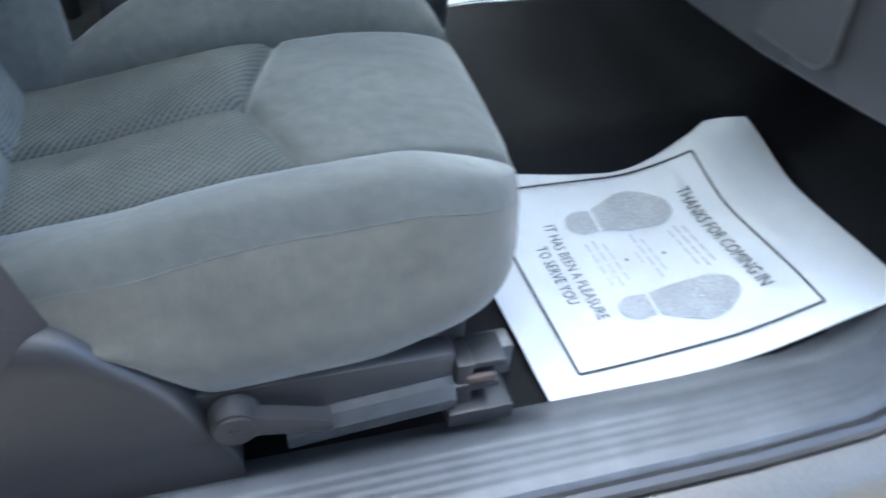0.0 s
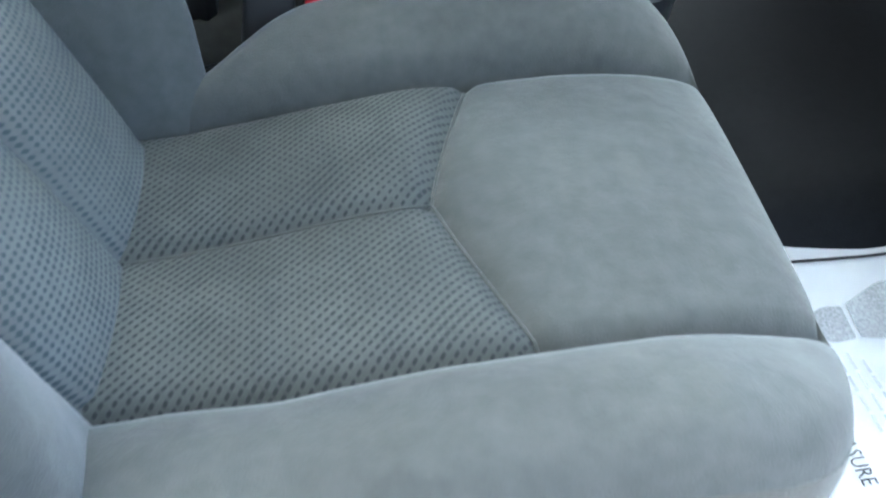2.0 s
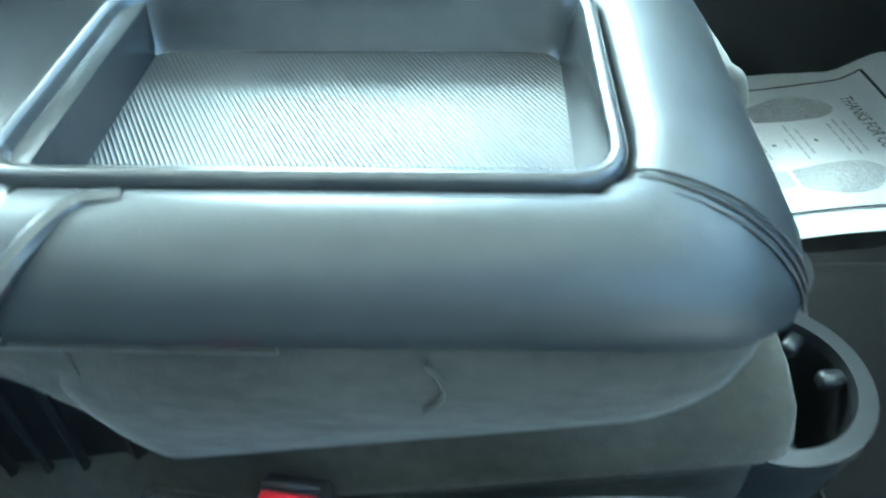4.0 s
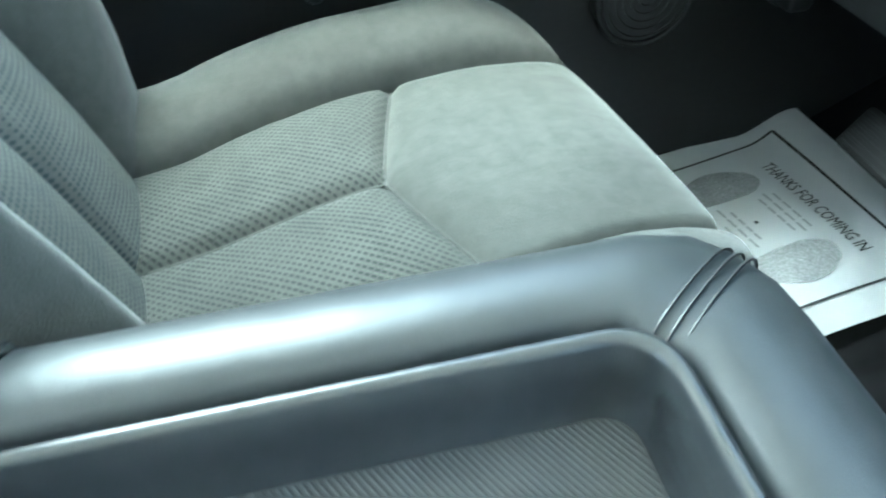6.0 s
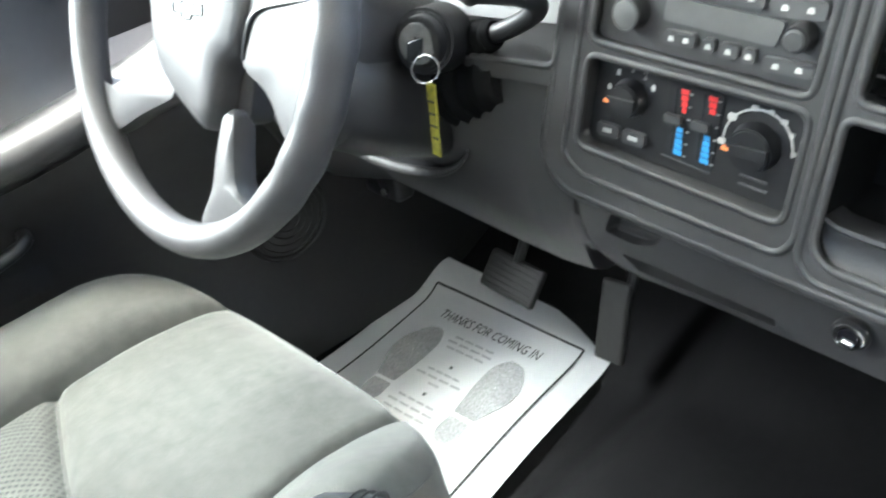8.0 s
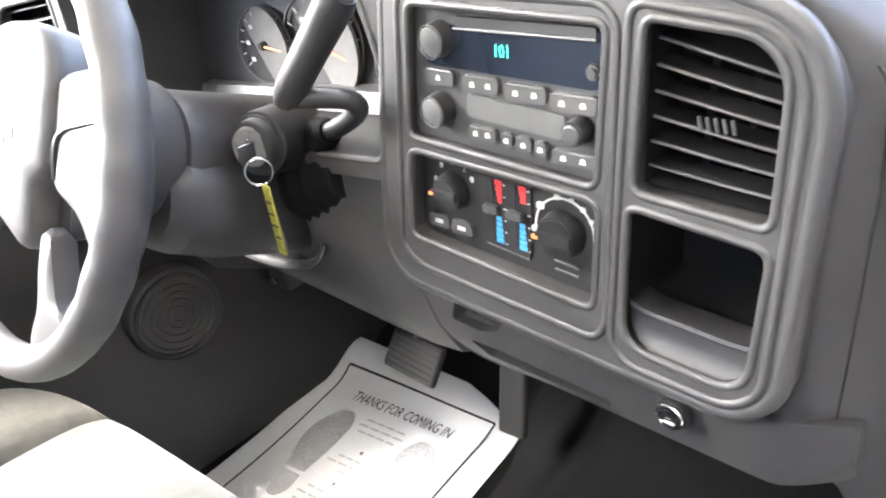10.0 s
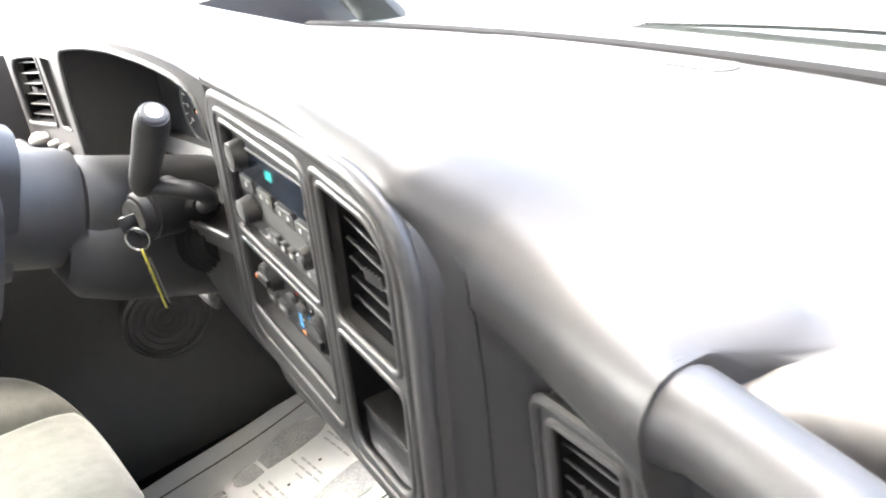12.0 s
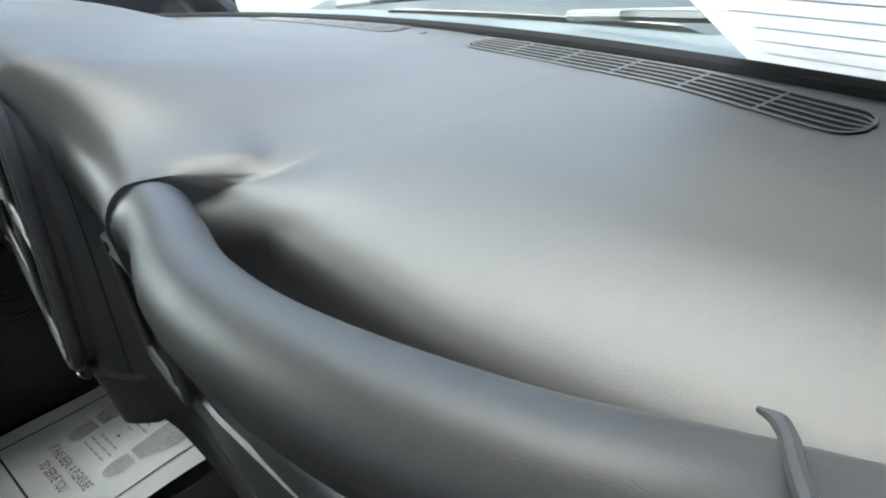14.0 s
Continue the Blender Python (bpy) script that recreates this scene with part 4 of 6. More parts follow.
# ---- paper floor mats ----
def paper_mat(base, yaw, lift, label, draw=1.0, shift=0.0):
    """A printed paper mat; lift(u, v) gives its height."""
    ob = thing("paper_floor_mat", base, label, "floor mat", "paper mats", turn=(0, 0, yaw))

    def at(u, v, h=0.0):
        if h:
            u, v = u + shift, -0.198 + (v + 0.198) * draw
            i, j = min(max((u + W) / (2 * W) * n, 0), n - 1e-6), min(max((v - L0) / (L1 - L0) * m2, 0), m2 - 1e-6)
            a, b, i, j = i % 1, j % 1, int(i), int(j)
            g = [lift(-W + 2 * W * p / n, L0 + (L1 - L0) * q / m2) for p, q in ((i, j), (i + 1, j), (i, j + 1), (i + 1, j + 1))]
            return Vector((v, -u, (g[0] * (1 - a) + g[1] * a) * (1 - b) + (g[2] * (1 - a) + g[3] * a) * b + h))
        return Vector((v, -u, lift(u, v)))

    W, L0, L1 = 0.212, -0.25, 0.258
    n, m2 = 24, 32
    pb = loft([[at(-W + 2 * W * i / n, L0 + (L1 - L0) * j / m2) for i in range(n + 1)] for j in range(m2 + 1)], False)
    bmesh.ops.solidify(pb, geom=list(pb.faces), thickness=0.0006)
    part("sheet", pb, PAPER, ob, "white printed paper sheet", local=True)

    def ribbon(name, pts, w, mat, h=0.0018):
        rows2 = []
        for k, (u, v) in enumerate(pts):
            a, b = Vector(pts[max(k - 1, 0)]), Vector(pts[min(k + 1, len(pts) - 1)])
            d = (b - a).normalized()
            nrm = Vector((-d.y, d.x)) * w / 2
            rows2.append([at(u + nrm.x, v + nrm.y, h), at(u - nrm.x, v - nrm.y, h)])
        return part(name, loft(rows2, False), mat, ob, local=True)

    B = 0.163
    for a, b in (((-B, -0.198), (-B, 0.202)), ((B, -0.198), (B, 0.202)), ((-B, 0.202), (B, 0.202)), ((-B, -0.198), (B, -0.198))):
        ribbon("border_line", [(a[0] + (b[0] - a[0]) * k / 24, a[1] + (b[1] - a[1]) * k / 24) for k in range(25)], 0.0042, INK)

    def blob(name, loop, h=0.0016):
        cu, cv = sum(p[0] for p in loop) / len(loop), sum(p[1] for p in loop) / len(loop)
        rr = []
        for s in (0.02, 0.35, 0.7, 1.0):
            rr.append([at(cu + (p[0] - cu) * s, cv + (p[1] - cv) * s, h) for p in loop])
        return part(name, loft(rr, True, False), FOOT, ob, "grey printed shoe sole", local=True)

    for sx in (-1, 1):
        sole = rounded([(sx * u, v) for u, v in ((0.066, -0.027), (0.059, 0.030), (0.058, 0.088), (0.076, 0.118), (0.104, 0.113), (0.129, 0.072), (0.132, 0.035), (0.107, -0.028))], [0.004, 0.02, 0.02, 0.016, 0.018, 0.02, 0.02, 0.004], 5)
        blob("sole_print", sole)
        heel = rounded([(sx * u, v) for u, v in ((0.066, -0.034), (0.105, -0.035), (0.106, -0.066), (0.095, -0.087), (0.075, -0.088), (0.063, -0.068))], [0.004, 0.004, 0.014, 0.014, 0.014, 0.014], 5)
        blob("sole_print", heel)

    def write(body, size, u, v, mat, narrow):
        cu = bpy.data.curves.new("lettering", "FONT")
        cu.body, cu.size, cu.align_x, cu.align_y, cu.resolution_u, cu.offset = body, size, "CENTER", "CENTER", 2, 0.0
        tmp = new("tmp_text", cu)
        me = bpy.data.meshes.new_from_object(tmp.evaluated_get(bpy.context.evaluated_depsgraph_get()))
        bpy.data.objects.remove(tmp)
        for p in me.vertices:
            p.co = at(u + p.co.x * narrow, v + p.co.y, 0.0019)
        me.materials.clear()
        me.materials.append(mat)
        t = new("lettering", me)
        t.parent = ob
        return t

    write("THANKS FOR COMING IN", 0.034, 0.0, 0.150, INK, 0.55)
    write("IT HAS BEEN A PLEASURE", 0.027, 0.0, -0.118, INK, 0.60)
    write("TO SERVE YOU", 0.027, 0.0, -0.148, INK, 0.62)
    for v, w in ((0.112, 0.044), (0.098, 0.050), (0.084, 0.042), (0.028, 0.036), (0.014, 0.050), (0.000, 0.012), (-0.042, 0.040), (-0.057, 0.050), (-0.072, 0.046)):
        for k in range(4):
                a, b = -w + 2 * w * k / 4, -w + 2 * w * (k + 0.82) / 4
                ribbon("print_bar", [(a, v), ((a + b) / 2, v), (b, v)], 0.0042, INK_GREY)
    for v in (0.046, -0.023):
        ribbon("print_dot", [(-0.003, v), (0.003, v)], 0.006, INK)
    return ob


paper_mat((0.372, 0.580, 0.0), 9.0, lambda u, v: 0.006 + 0.045 * smooth(0.16, 0.25, v) * (0.6 - u * 1.6) + 0.004 * math.sin(9 * u + 14 * v), "white paper floor mat printed with shoe soles, driver footwell")
paper_mat((0.375, -0.487, 0.0), 3.0, lambda u, v: 0.002 + 0.055 * smooth(0.0, 0.30, v) - 0.004 * smooth(0.1, 0.2, u) + 0.004 * math.sin(11 * u - 12 * v + 1) + 0.035 * smooth(-0.02, -0.2, u), "white paper floor mat printed with shoe soles, passenger footwell", 0.87, 0.014)

# ---- dashboard ----
def C(u, v, d=0.0):
    """A place on the gauge panel's face, which turns towards the driver: u across, v the height, d proud of it."""
    return Vector((0.36 - 0.18 * (u - 0.22) + 0.1 * (v - 0.772) - d, u, v))


def panel_top(y):
    pts = [(0.90, 0.782), (0.78, 0.797), (0.65, 0.805), (0.53, 0.809), (0.44, 0.809), (0.35, 0.803), (0.285, 0.794), (0.23, 0.781)]
    for (ya, a), (yb, b) in zip(pts, pts[1:]):
        if ya >= y >= yb:
            return a + (b - a) * (ya - y) / (ya - yb)
    return pts[0][1]


def driver_section(y):
    """The dash behind and below the gauge panel."""
    t = panel_top(y)
    low = 0.318 - 0.045 * smooth(0.60, 0.68, y) + 0.008 * smooth(0.3, 0.25, y)
    x6, xt = C(y, 0.60).x, C(y, t).x
    return [(0.80, 0.39), (0.50, 0.365), (low + 0.082, 0.372), (low + 0.060, 0.384), (low + 0.022, 0.450), (low + 0.006, 0.52), ((low + x6) / 2, 0.565), (x6 + 0.006, 0.602),
            (x6 + 0.12, 0.612), (x6 + 0.13, 0.74), (xt + 0.010, t - 0.016), (xt + 0.006, t - 0.004), (xt + 0.05, t + 0.003), (0.52, 0.774), (0.66, 0.718), (0.80, 0.692)]


SECTIONS = [(y, driver_section(y)) for y in (0.90, 0.78, 0.68, 0.64, 0.60, 0.53, 0.44, 0.35, 0.285, 0.25)] + [  # y, then the section from under the dash, up the face and over the top to the glass
    (0.235, [(0.80, 0.42), (0.50, 0.41), (0.362, 0.43), (0.347, 0.450), (0.340, 0.48), (0.338, 0.52), (0.340, 0.56), (0.344, 0.61), (0.349, 0.66), (0.356, 0.72), (0.353, 0.779), (0.356, 0.788), (0.385, 0.798), (0.50, 0.768), (0.66, 0.716), (0.80, 0.692)]),
    (0.06, [(0.80, 0.42), (0.50, 0.42), (0.382, 0.445), (0.358, 0.462), (0.349, 0.485), (0.348, 0.52), (0.348, 0.56), (0.347, 0.61), (0.352, 0.66), (0.358, 0.72), (0.353, 0.773), (0.357, 0.782), (0.390, 0.789), (0.50, 0.757), (0.66, 0.71), (0.80, 0.692)]),
    (-0.085, [(0.80, 0.42), (0.50, 0.42), (0.385, 0.45), (0.352, 0.466), (0.343, 0.485), (0.343, 0.52), (0.347, 0.56), (0.351, 0.61), (0.355, 0.66), (0.358, 0.715), (0.358, 0.748), (0.359, 0.760), (0.392, 0.770), (0.50, 0.744), (0.66, 0.705), (0.80, 0.692)]),
    (-0.104, [(0.80, 0.41), (0.52, 0.41), (0.40, 0.44), (0.366, 0.458), (0.347, 0.485), (0.347, 0.52), (0.350, 0.56), (0.353, 0.61), (0.356, 0.65), (0.360, 0.69), (0.367, 0.722), (0.379, 0.742), (0.41, 0.754), (0.505, 0.735), (0.66, 0.702), (0.80, 0.691)]),
    (-0.118, [(0.80, 0.38), (0.52, 0.38), (0.42, 0.41), (0.382, 0.430), (0.366, 0.485), (0.365, 0.52), (0.367, 0.56), (0.370, 0.61), (0.372, 0.65), (0.375, 0.69), (0.381, 0.716), (0.394, 0.732), (0.428, 0.742), (0.51, 0.728), (0.66, 0.700), (0.80, 0.690)]),
    (-0.150, [(0.80, 0.33), (0.54, 0.305), (0.44, 0.315), (0.408, 0.335), (0.394, 0.45), (0.392, 0.50), (0.390, 0.54), (0.389, 0.58), (0.389, 0.62), (0.387, 0.660), (0.391, 0.688), (0.404, 0.704), (0.435, 0.713), (0.53, 0.711), (0.66, 0.695), (0.80, 0.690)]),
    (-0.226, [(0.80, 0.32), (0.54, 0.29), (0.45, 0.298), (0.413, 0.315), (0.400, 0.42), (0.396, 0.48), (0.392, 0.53), (0.390, 0.57), (0.386, 0.61), (0.378, 0.650), (0.378, 0.680), (0.393, 0.698), (0.425, 0.702), (0.53, 0.696), (0.66, 0.692), (0.80, 0.690)]),
    (-0.2425, [(0.80, 0.32), (0.54, 0.29), (0.45, 0.298), (0.413, 0.315), (0.400, 0.42), (0.396, 0.48), (0.392, 0.53), (0.389, 0.57), (0.384, 0.61), (0.376, 0.650), (0.376, 0.680), (0.391, 0.6985), (0.420, 0.6968), (0.478, 0.6850), (0.66, 0.690), (0.80, 0.690)]),
    (-0.2450, [(0.80, 0.32), (0.54, 0.29), (0.45, 0.298), (0.415, 0.315), (0.404, 0.37), (0.398, 0.45), (0.394, 0.52), (0.391, 0.55), (0.392, 0.565), (0.400, 0.572), (0.408, 0.600), (0.411, 0.664), (0.440, 0.6760), (0.478, 0.6845), (0.66, 0.690), (0.80, 0.690)]),
    (-0.325, [(0.80, 0.32), (0.54, 0.29), (0.45, 0.298), (0.418, 0.315), (0.408, 0.37), (0.402, 0.45), (0.398, 0.52), (0.395, 0.55), (0.396, 0.565), (0.406, 0.572), (0.440, 0.588), (0.445, 0.640), (0.458, 0.6755), (0.53, 0.6905), (0.66, 0.689), (0.80, 0.690)]),
    (-0.345, [(0.80, 0.32), (0.54, 0.29), (0.45, 0.298), (0.418, 0.315), (0.408, 0.37), (0.402, 0.45), (0.398, 0.52), (0.395, 0.55), (0.396, 0.565), (0.404, 0.572), (0.440, 0.585), (0.444, 0.630), (0.457, 0.670), (0.53, 0.690), (0.66, 0.689), (0.80, 0.690)]),
    (-0.48, [(0.80, 0.32), (0.55, 0.29), (0.455, 0.298), (0.425, 0.315), (0.416, 0.37), (0.410, 0.45), (0.406, 0.52), (0.403, 0.55), (0.404, 0.565), (0.410, 0.572), (0.442, 0.583), (0.450, 0.626), (0.464, 0.661), (0.54, 0.685), (0.66, 0.688), (0.80, 0.690)]),
    (-0.60, [(0.80, 0.32), (0.57, 0.29), (0.475, 0.298), (0.448, 0.315), (0.440, 0.37), (0.436, 0.45), (0.432, 0.52), (0.430, 0.55), (0.430, 0.57), (0.436, 0.585), (0.458, 0.598), (0.471, 0.628), (0.486, 0.654), (0.55, 0.681), (0.66, 0.686), (0.80, 0.690)]),
    (-0.86, [(0.80, 0.32), (0.60, 0.29), (0.535, 0.298), (0.510, 0.315), (0.502, 0.37), (0.499, 0.45), (0.497, 0.52), (0.497, 0.55), (0.500, 0.60), (0.508, 0.625), (0.52, 0.642), (0.535, 0.652), (0.56, 0.662), (0.60, 0.676), (0.68, 0.682), (0.80, 0.690)]),
]


def dash_section(y):
    for (ya, a), (yb, b) in zip(SECTIONS, SECTIONS[1:]):
        if ya >= y >= yb:
            t = (ya - y) / (ya - yb)
            sec = [(p[0] + (q[0] - p[0]) * t, p[1] + (q[1] - p[1]) * t) for p, q in zip(a, b)]
            hide = 0.08 * smooth(-0.072, -0.060, y) * smooth(0.234, 0.220, y)
            sec = [(x + (hide if 4 < k < 10 else 0.0), z) for k, (x, z) in enumerate(sec)]
            dent = 0.05 * smooth(-0.226, -0.218, y) * smooth(-0.160, -0.168, y)
            sec = [(x + (dent if 5 < k < 9 else 0.0), z) for k, (x, z) in enumerate(sec)]
            sec = [(x * (xbase(y) / 0.80) if k > 13 or k == 0 else x, z) for k, (x, z) in enumerate(sec)]
            return sec


def dash_row(y):
    sec = dash_section(y)
    low = sec[:6]
    fine = spline([(x, 0, z) for x, z in sec[9:]], 34) if not (y > 0.248 or -0.08 < y < 0.24) else [Vector((sec[9][0], 0, sec[9][1]))] + spline([(x, 0, z) for x, z in sec[10:]], 33)
    mid = [Vector((x, 0, z)) for x, z in sec[6:9]]
    return [(x, y, z) for x, z in low] + [(p.x, y, p.z) for p in mid + fine]


ys = sorted({round(0.90 - 1.76 * k / 176, 4) for k in range(177)} | {k[0] for k in SECTIONS}, reverse=True)
drow = [dash_row(y) for y in ys]
# soften the sections across the width
for _ in range(3):
    nxt = [r for r in drow]
    for i in range(1, len(drow) - 1):
        y = ys[i]
        if -0.241 < y < 0.22 or y < -0.35:
            f = (ys[i] - ys[i - 1]) / (ys[i + 1] - ys[i - 1])
            nxt[i] = [((a[0] + (c[0] - a[0]) * f + b[0]) / 2, b[1], (a[2] + (c[2] - a[2]) * f + b[2]) / 2) for a, b, c in zip(drow[i - 1], drow[i], drow[i + 1])]
    drow = nxt
# the top runs smoothly from the pod to the passenger's side
for _ in range(40):
    nxt = list(drow)
    for i in range(1, len(drow) - 1):
        row = []
        for k, (a, b, c) in enumerate(zip(*drow[i - 1:i + 2])):
            f = (ys[i] - ys[i - 1]) / (ys[i + 1] - ys[i - 1])
            w = 0.6 * (smooth(0.475, 0.50, b[0]) if b[1] < -0.19 else smooth(0.39, 0.46, b[0])) if k > 12 else 0.0
            w = max(w, 0.35 * smooth(-0.080, -0.095, b[1]) * smooth(-0.222, -0.200, b[1]) if k > 9 else 0.0)
            row.append((b[0] + w * (a[0] + (c[0] - a[0]) * f - b[0]), b[1], b[2] + w * (a[2] + (c[2] - a[2]) * f - b[2])))
        nxt[i] = row
    drow = nxt
# the notch behind the handle's end runs outwards to its tip
drow = [[(x, y - 0.6 * min(max(0.0, x - 0.425), 0.06) * smooth(-0.19, -0.24, y) * smooth(-0.33, -0.25, y) if k > 12 else y, z) for k, (x, y, z) in enumerate(r)] for r in drow]
dash = thing("dashboard", (0.5, 0.0, 0.4), "grey moulded plastic dashboard with hooded gauges", "dashboard")
part("shell", loft(drow, False), DASH, dash, sharp=50)


def face_x(y, z):
    """How far forward the dash face stands at a place across and a height."""
    def at(row):
        best = []
        for p, q in zip(row[4:], row[5:]):
            if p[0] < 0.42 and min(p[2], q[2]) <= z <= max(p[2], q[2]) and abs(q[2] - p[2]) > 1e-6:
                best.append(p[0] + (q[0] - p[0]) * (z - p[2]) / (q[2] - p[2]))
        return min(best) if best else min((p for p in row[4:] if p[0] < 0.42), key=lambda p: abs(p[2] - z))[0]

    i = max(k for k in range(len(ys) - 1) if ys[k] >= y)
    t = (ys[i] - y) / (ys[i] - ys[i + 1])
    return at(drow[i]) * (1 - t) + at(drow[i + 1]) * t


seam = [(-0.112, 0.722), (-0.118, 0.710), (-0.120, 0.69), (-0.121, 0.65), (-0.120, 0.60), (-0.119, 0.54), (-0.117, 0.48)]
part("pod_seam", tube([(face_x(p.y, p.z) - 0.0002, p.y, p.z) for p in spline([(0, y, z) for y, z in seam], 48)], 0.0009, 6), DARK, dash, "dark seam round the centre pod")
# grab handle over the glove box
hp = [(0.404, -0.240, 0.671), (0.4035, -0.262, 0.6735), (0.3968, -0.31, 0.6755), (0.3865, -0.37, 0.6752), (0.387, -0.44, 0.674), (0.400, -0.52, 0.673), (0.422, -0.59, 0.671), (0.450, -0.64, 0.666), (0.49, -0.69, 0.650)]
path = spline(hp, 48)
rad = [0.0272 - 0.0042 * smooth(0, 9, k) * smooth(22, 11, k) - 0.0012 * smooth(11, 22, k) + 0.0028 * smooth(20, 32, k) for k in range(48)]
part("grab_handle", tube(path, rad, 22, flat=0.98), DASH, dash, "grey moulded grab handle")
part("handle_collar", tube([(0.4042, -0.2375, 0.6708), (0.4040, -0.2405, 0.6710)], [0.0292, 0.0292], 28), DASH, dash)
part("collar_gap", tube([(0.4040, -0.2403, 0.6710), (0.4040, -0.2418, 0.6710)], [0.0265, 0.0265], 28), MATTE_BLACK, dash, "dark gap at the end of the handle")
part("handle_fin", tube(spline([(0.487, -0.625, 0.679), (0.482, -0.634, 0.683), (0.472, -0.643, 0.688), (0.459, -0.652, 0.694), (0.446, -0.662, 0.699), (0.436, -0.672, 0.700)], 20), [0.0012 + 0.0018 * smooth(0, 5, k) for k in range(20)], 8), DASH, dash, "curved ridge at the handle end")


# ---- defroster grilles and sun sensor on the dash top ----
def top_z(x, y):
    """Height of the finished dash top at a place."""
    i = max(k for k in range(len(ys) - 1) if ys[k] >= y)
    t = (ys[i] - y) / (ys[i] - ys[i + 1])
    zz = []
    for r in (drow[i], drow[i + 1]):
        hits = [p[2] + (q[2] - p[2]) * (x - p[0]) / (q[0] - p[0]) for p, q in zip(r[14:], r[15:]) if p[0] <= x <= q[0] and q[0] > p[0]]
        zz.append(hits[-1] if hits else r[-1][2])
    return zz[0] * (1 - t) + zz[1] * t


def grille(y0, y1, bars):
    g = thing("defroster_vent", ((xbase(y0) - 0.025), (y0 + y1) / 2, 0.68), "grey slotted defroster grille set in the dash top", "vent", "defroster vents")
    n = 60
    cl = [y0 + (y1 - y0) * (0.5 - 0.5 * math.cos(math.pi * k / n)) for k in range(n + 1)]

    def xx(y):
        return xbase(y) - 0.023 - 0.014 * smooth(-0.38, -0.56, y)

    def endw(k):
        t = abs(math.cos(math.pi * k / n))
        return math.sqrt(max(0.02, 1 - max(0.0, (t - 0.92) / 0.08) ** 2))

    # Black sheet laid on the dash top as the slots' shade.
    part("well", loft([[(xx(y) + o * endw(k), y, top_z(xx(y) + o * endw(k), y) + 0.0010) for o in (-0.018, -0.012, -0.006, 0.0, 0.006, 0.012, 0.018)] for k, y in enumerate(cl)], False), MATTE_BLACK, g, "near-black sheet as the shade inside the slots")
    for o in (-0.0180, -0.0108, -0.0036, 0.0036, 0.0108, 0.0180):
        part("slat", tube([(xx(y) + o * endw(k), y, top_z(xx(y) + o * endw(k), y) + 0.0012) for k, y in enumerate(cl)], 0.0009 if abs(o) < 0.015 else 0.0012, 6, flat=0.35), DASH, g)
    for b in range(1, bars):
        y = y0 + (y1 - y0) * b / bars
        part("divider", tube([(xx(y) - 0.018, y, top_z(xx(y) - 0.018, y) + 0.0012), (xx(y) + 0.018, y - 0.004, top_z(xx(y) + 0.018, y) + 0.0012)], 0.0013, 6, flat=0.4), DASH, g)
    return g


grille(-0.138, -0.552, 6)
grille(0.38, 0.004, 6)
sn = thing("sun_sensor", (0.776, -0.040, 0.684), "small grey sun sensor stud on the dash top", "sensor")
part("base", cyl((0.774, -0.042, 0.683), (0.774, -0.042, 0.689), 0.012, 0.010, 20, 0.001), DARK, sn)
part("dome", cyl((0.774, -0.042, 0.689), (0.774, -0.042, 0.695), 0.008, 0.005, 16, 0.001), DARK, sn)


# ---- centre stack ----
def S(u, v, d=0.0):
    """A place on the stack's face: u across, v the height, d proud of it."""
    return Vector((0.329 + 0.10 * (v - 0.5) - d + 0.05 * max(0.0, -u - 0.06), u, v))


stack = thing("centre_stack", (0.33, 0.08, 0.49), "grey plastic centre stack bezel with rounded ridges", "dash bezel")
OUT = rounded([(0.226, 0.772), (0.262, 0.540), (0.236, 0.514), (0.04, 0.508), (-0.072, 0.507), (-0.093, 0.530), (-0.101, 0.708), (-0.086, 0.746), (-0.05, 0.761), (0.06, 0.770)], [0.02, 0.03, 0.03, 0.05, 0.025, 0.03, 0.04, 0.03, 0.03, 0.08], 6)
H_RADIO = rounded([(0.200, 0.754), (0.213, 0.650), (0.032, 0.640), (0.025, 0.745)], 0.010, 5)
H_HVAC = rounded([(0.214, 0.640), (0.223, 0.560), (0.034, 0.549), (0.030, 0.632)], 0.012, 5)
H_VENT = rounded([(0.002, 0.749), (0.007, 0.643), (-0.081, 0.637), (-0.082, 0.722), (-0.066, 0.741)], [0.010, 0.010, 0.010, 0.03, 0.02], 5)
H_BIN = rounded([(0.010, 0.634), (0.013, 0.530), (-0.076, 0.526), (-0.082, 0.626)], [0.010, 0.024, 0.024, 0.012], 6)
part("bezel_plate", plate(OUT, [H_RADIO, H_HVAC, H_VENT, H_BIN], S, -0.012, 0.006), BEZEL, stack)


def grow(loop, k):
    cu = sum(p[0] for p in loop) / len(loop)
    cv = sum(p[1] for p in loop) / len(loop)
    return [(cu + (p[0] - cu) * (1 + k / max(0.02, abs(p[0] - cu) + 0.03)), cv + (p[1] - cv) * (1 + k / max(0.02, abs(p[1] - cv) + 0.03))) for p in loop]


def rim(name, loop, r, d, parent, mat):
    return part(name, tube([S(p[0], p[1], d) for p in loop], r, 10, True, up=(1, 0, 0)), mat, parent)


rim("outer_ridge", OUT, 0.007, 0.000, stack, BEZEL)
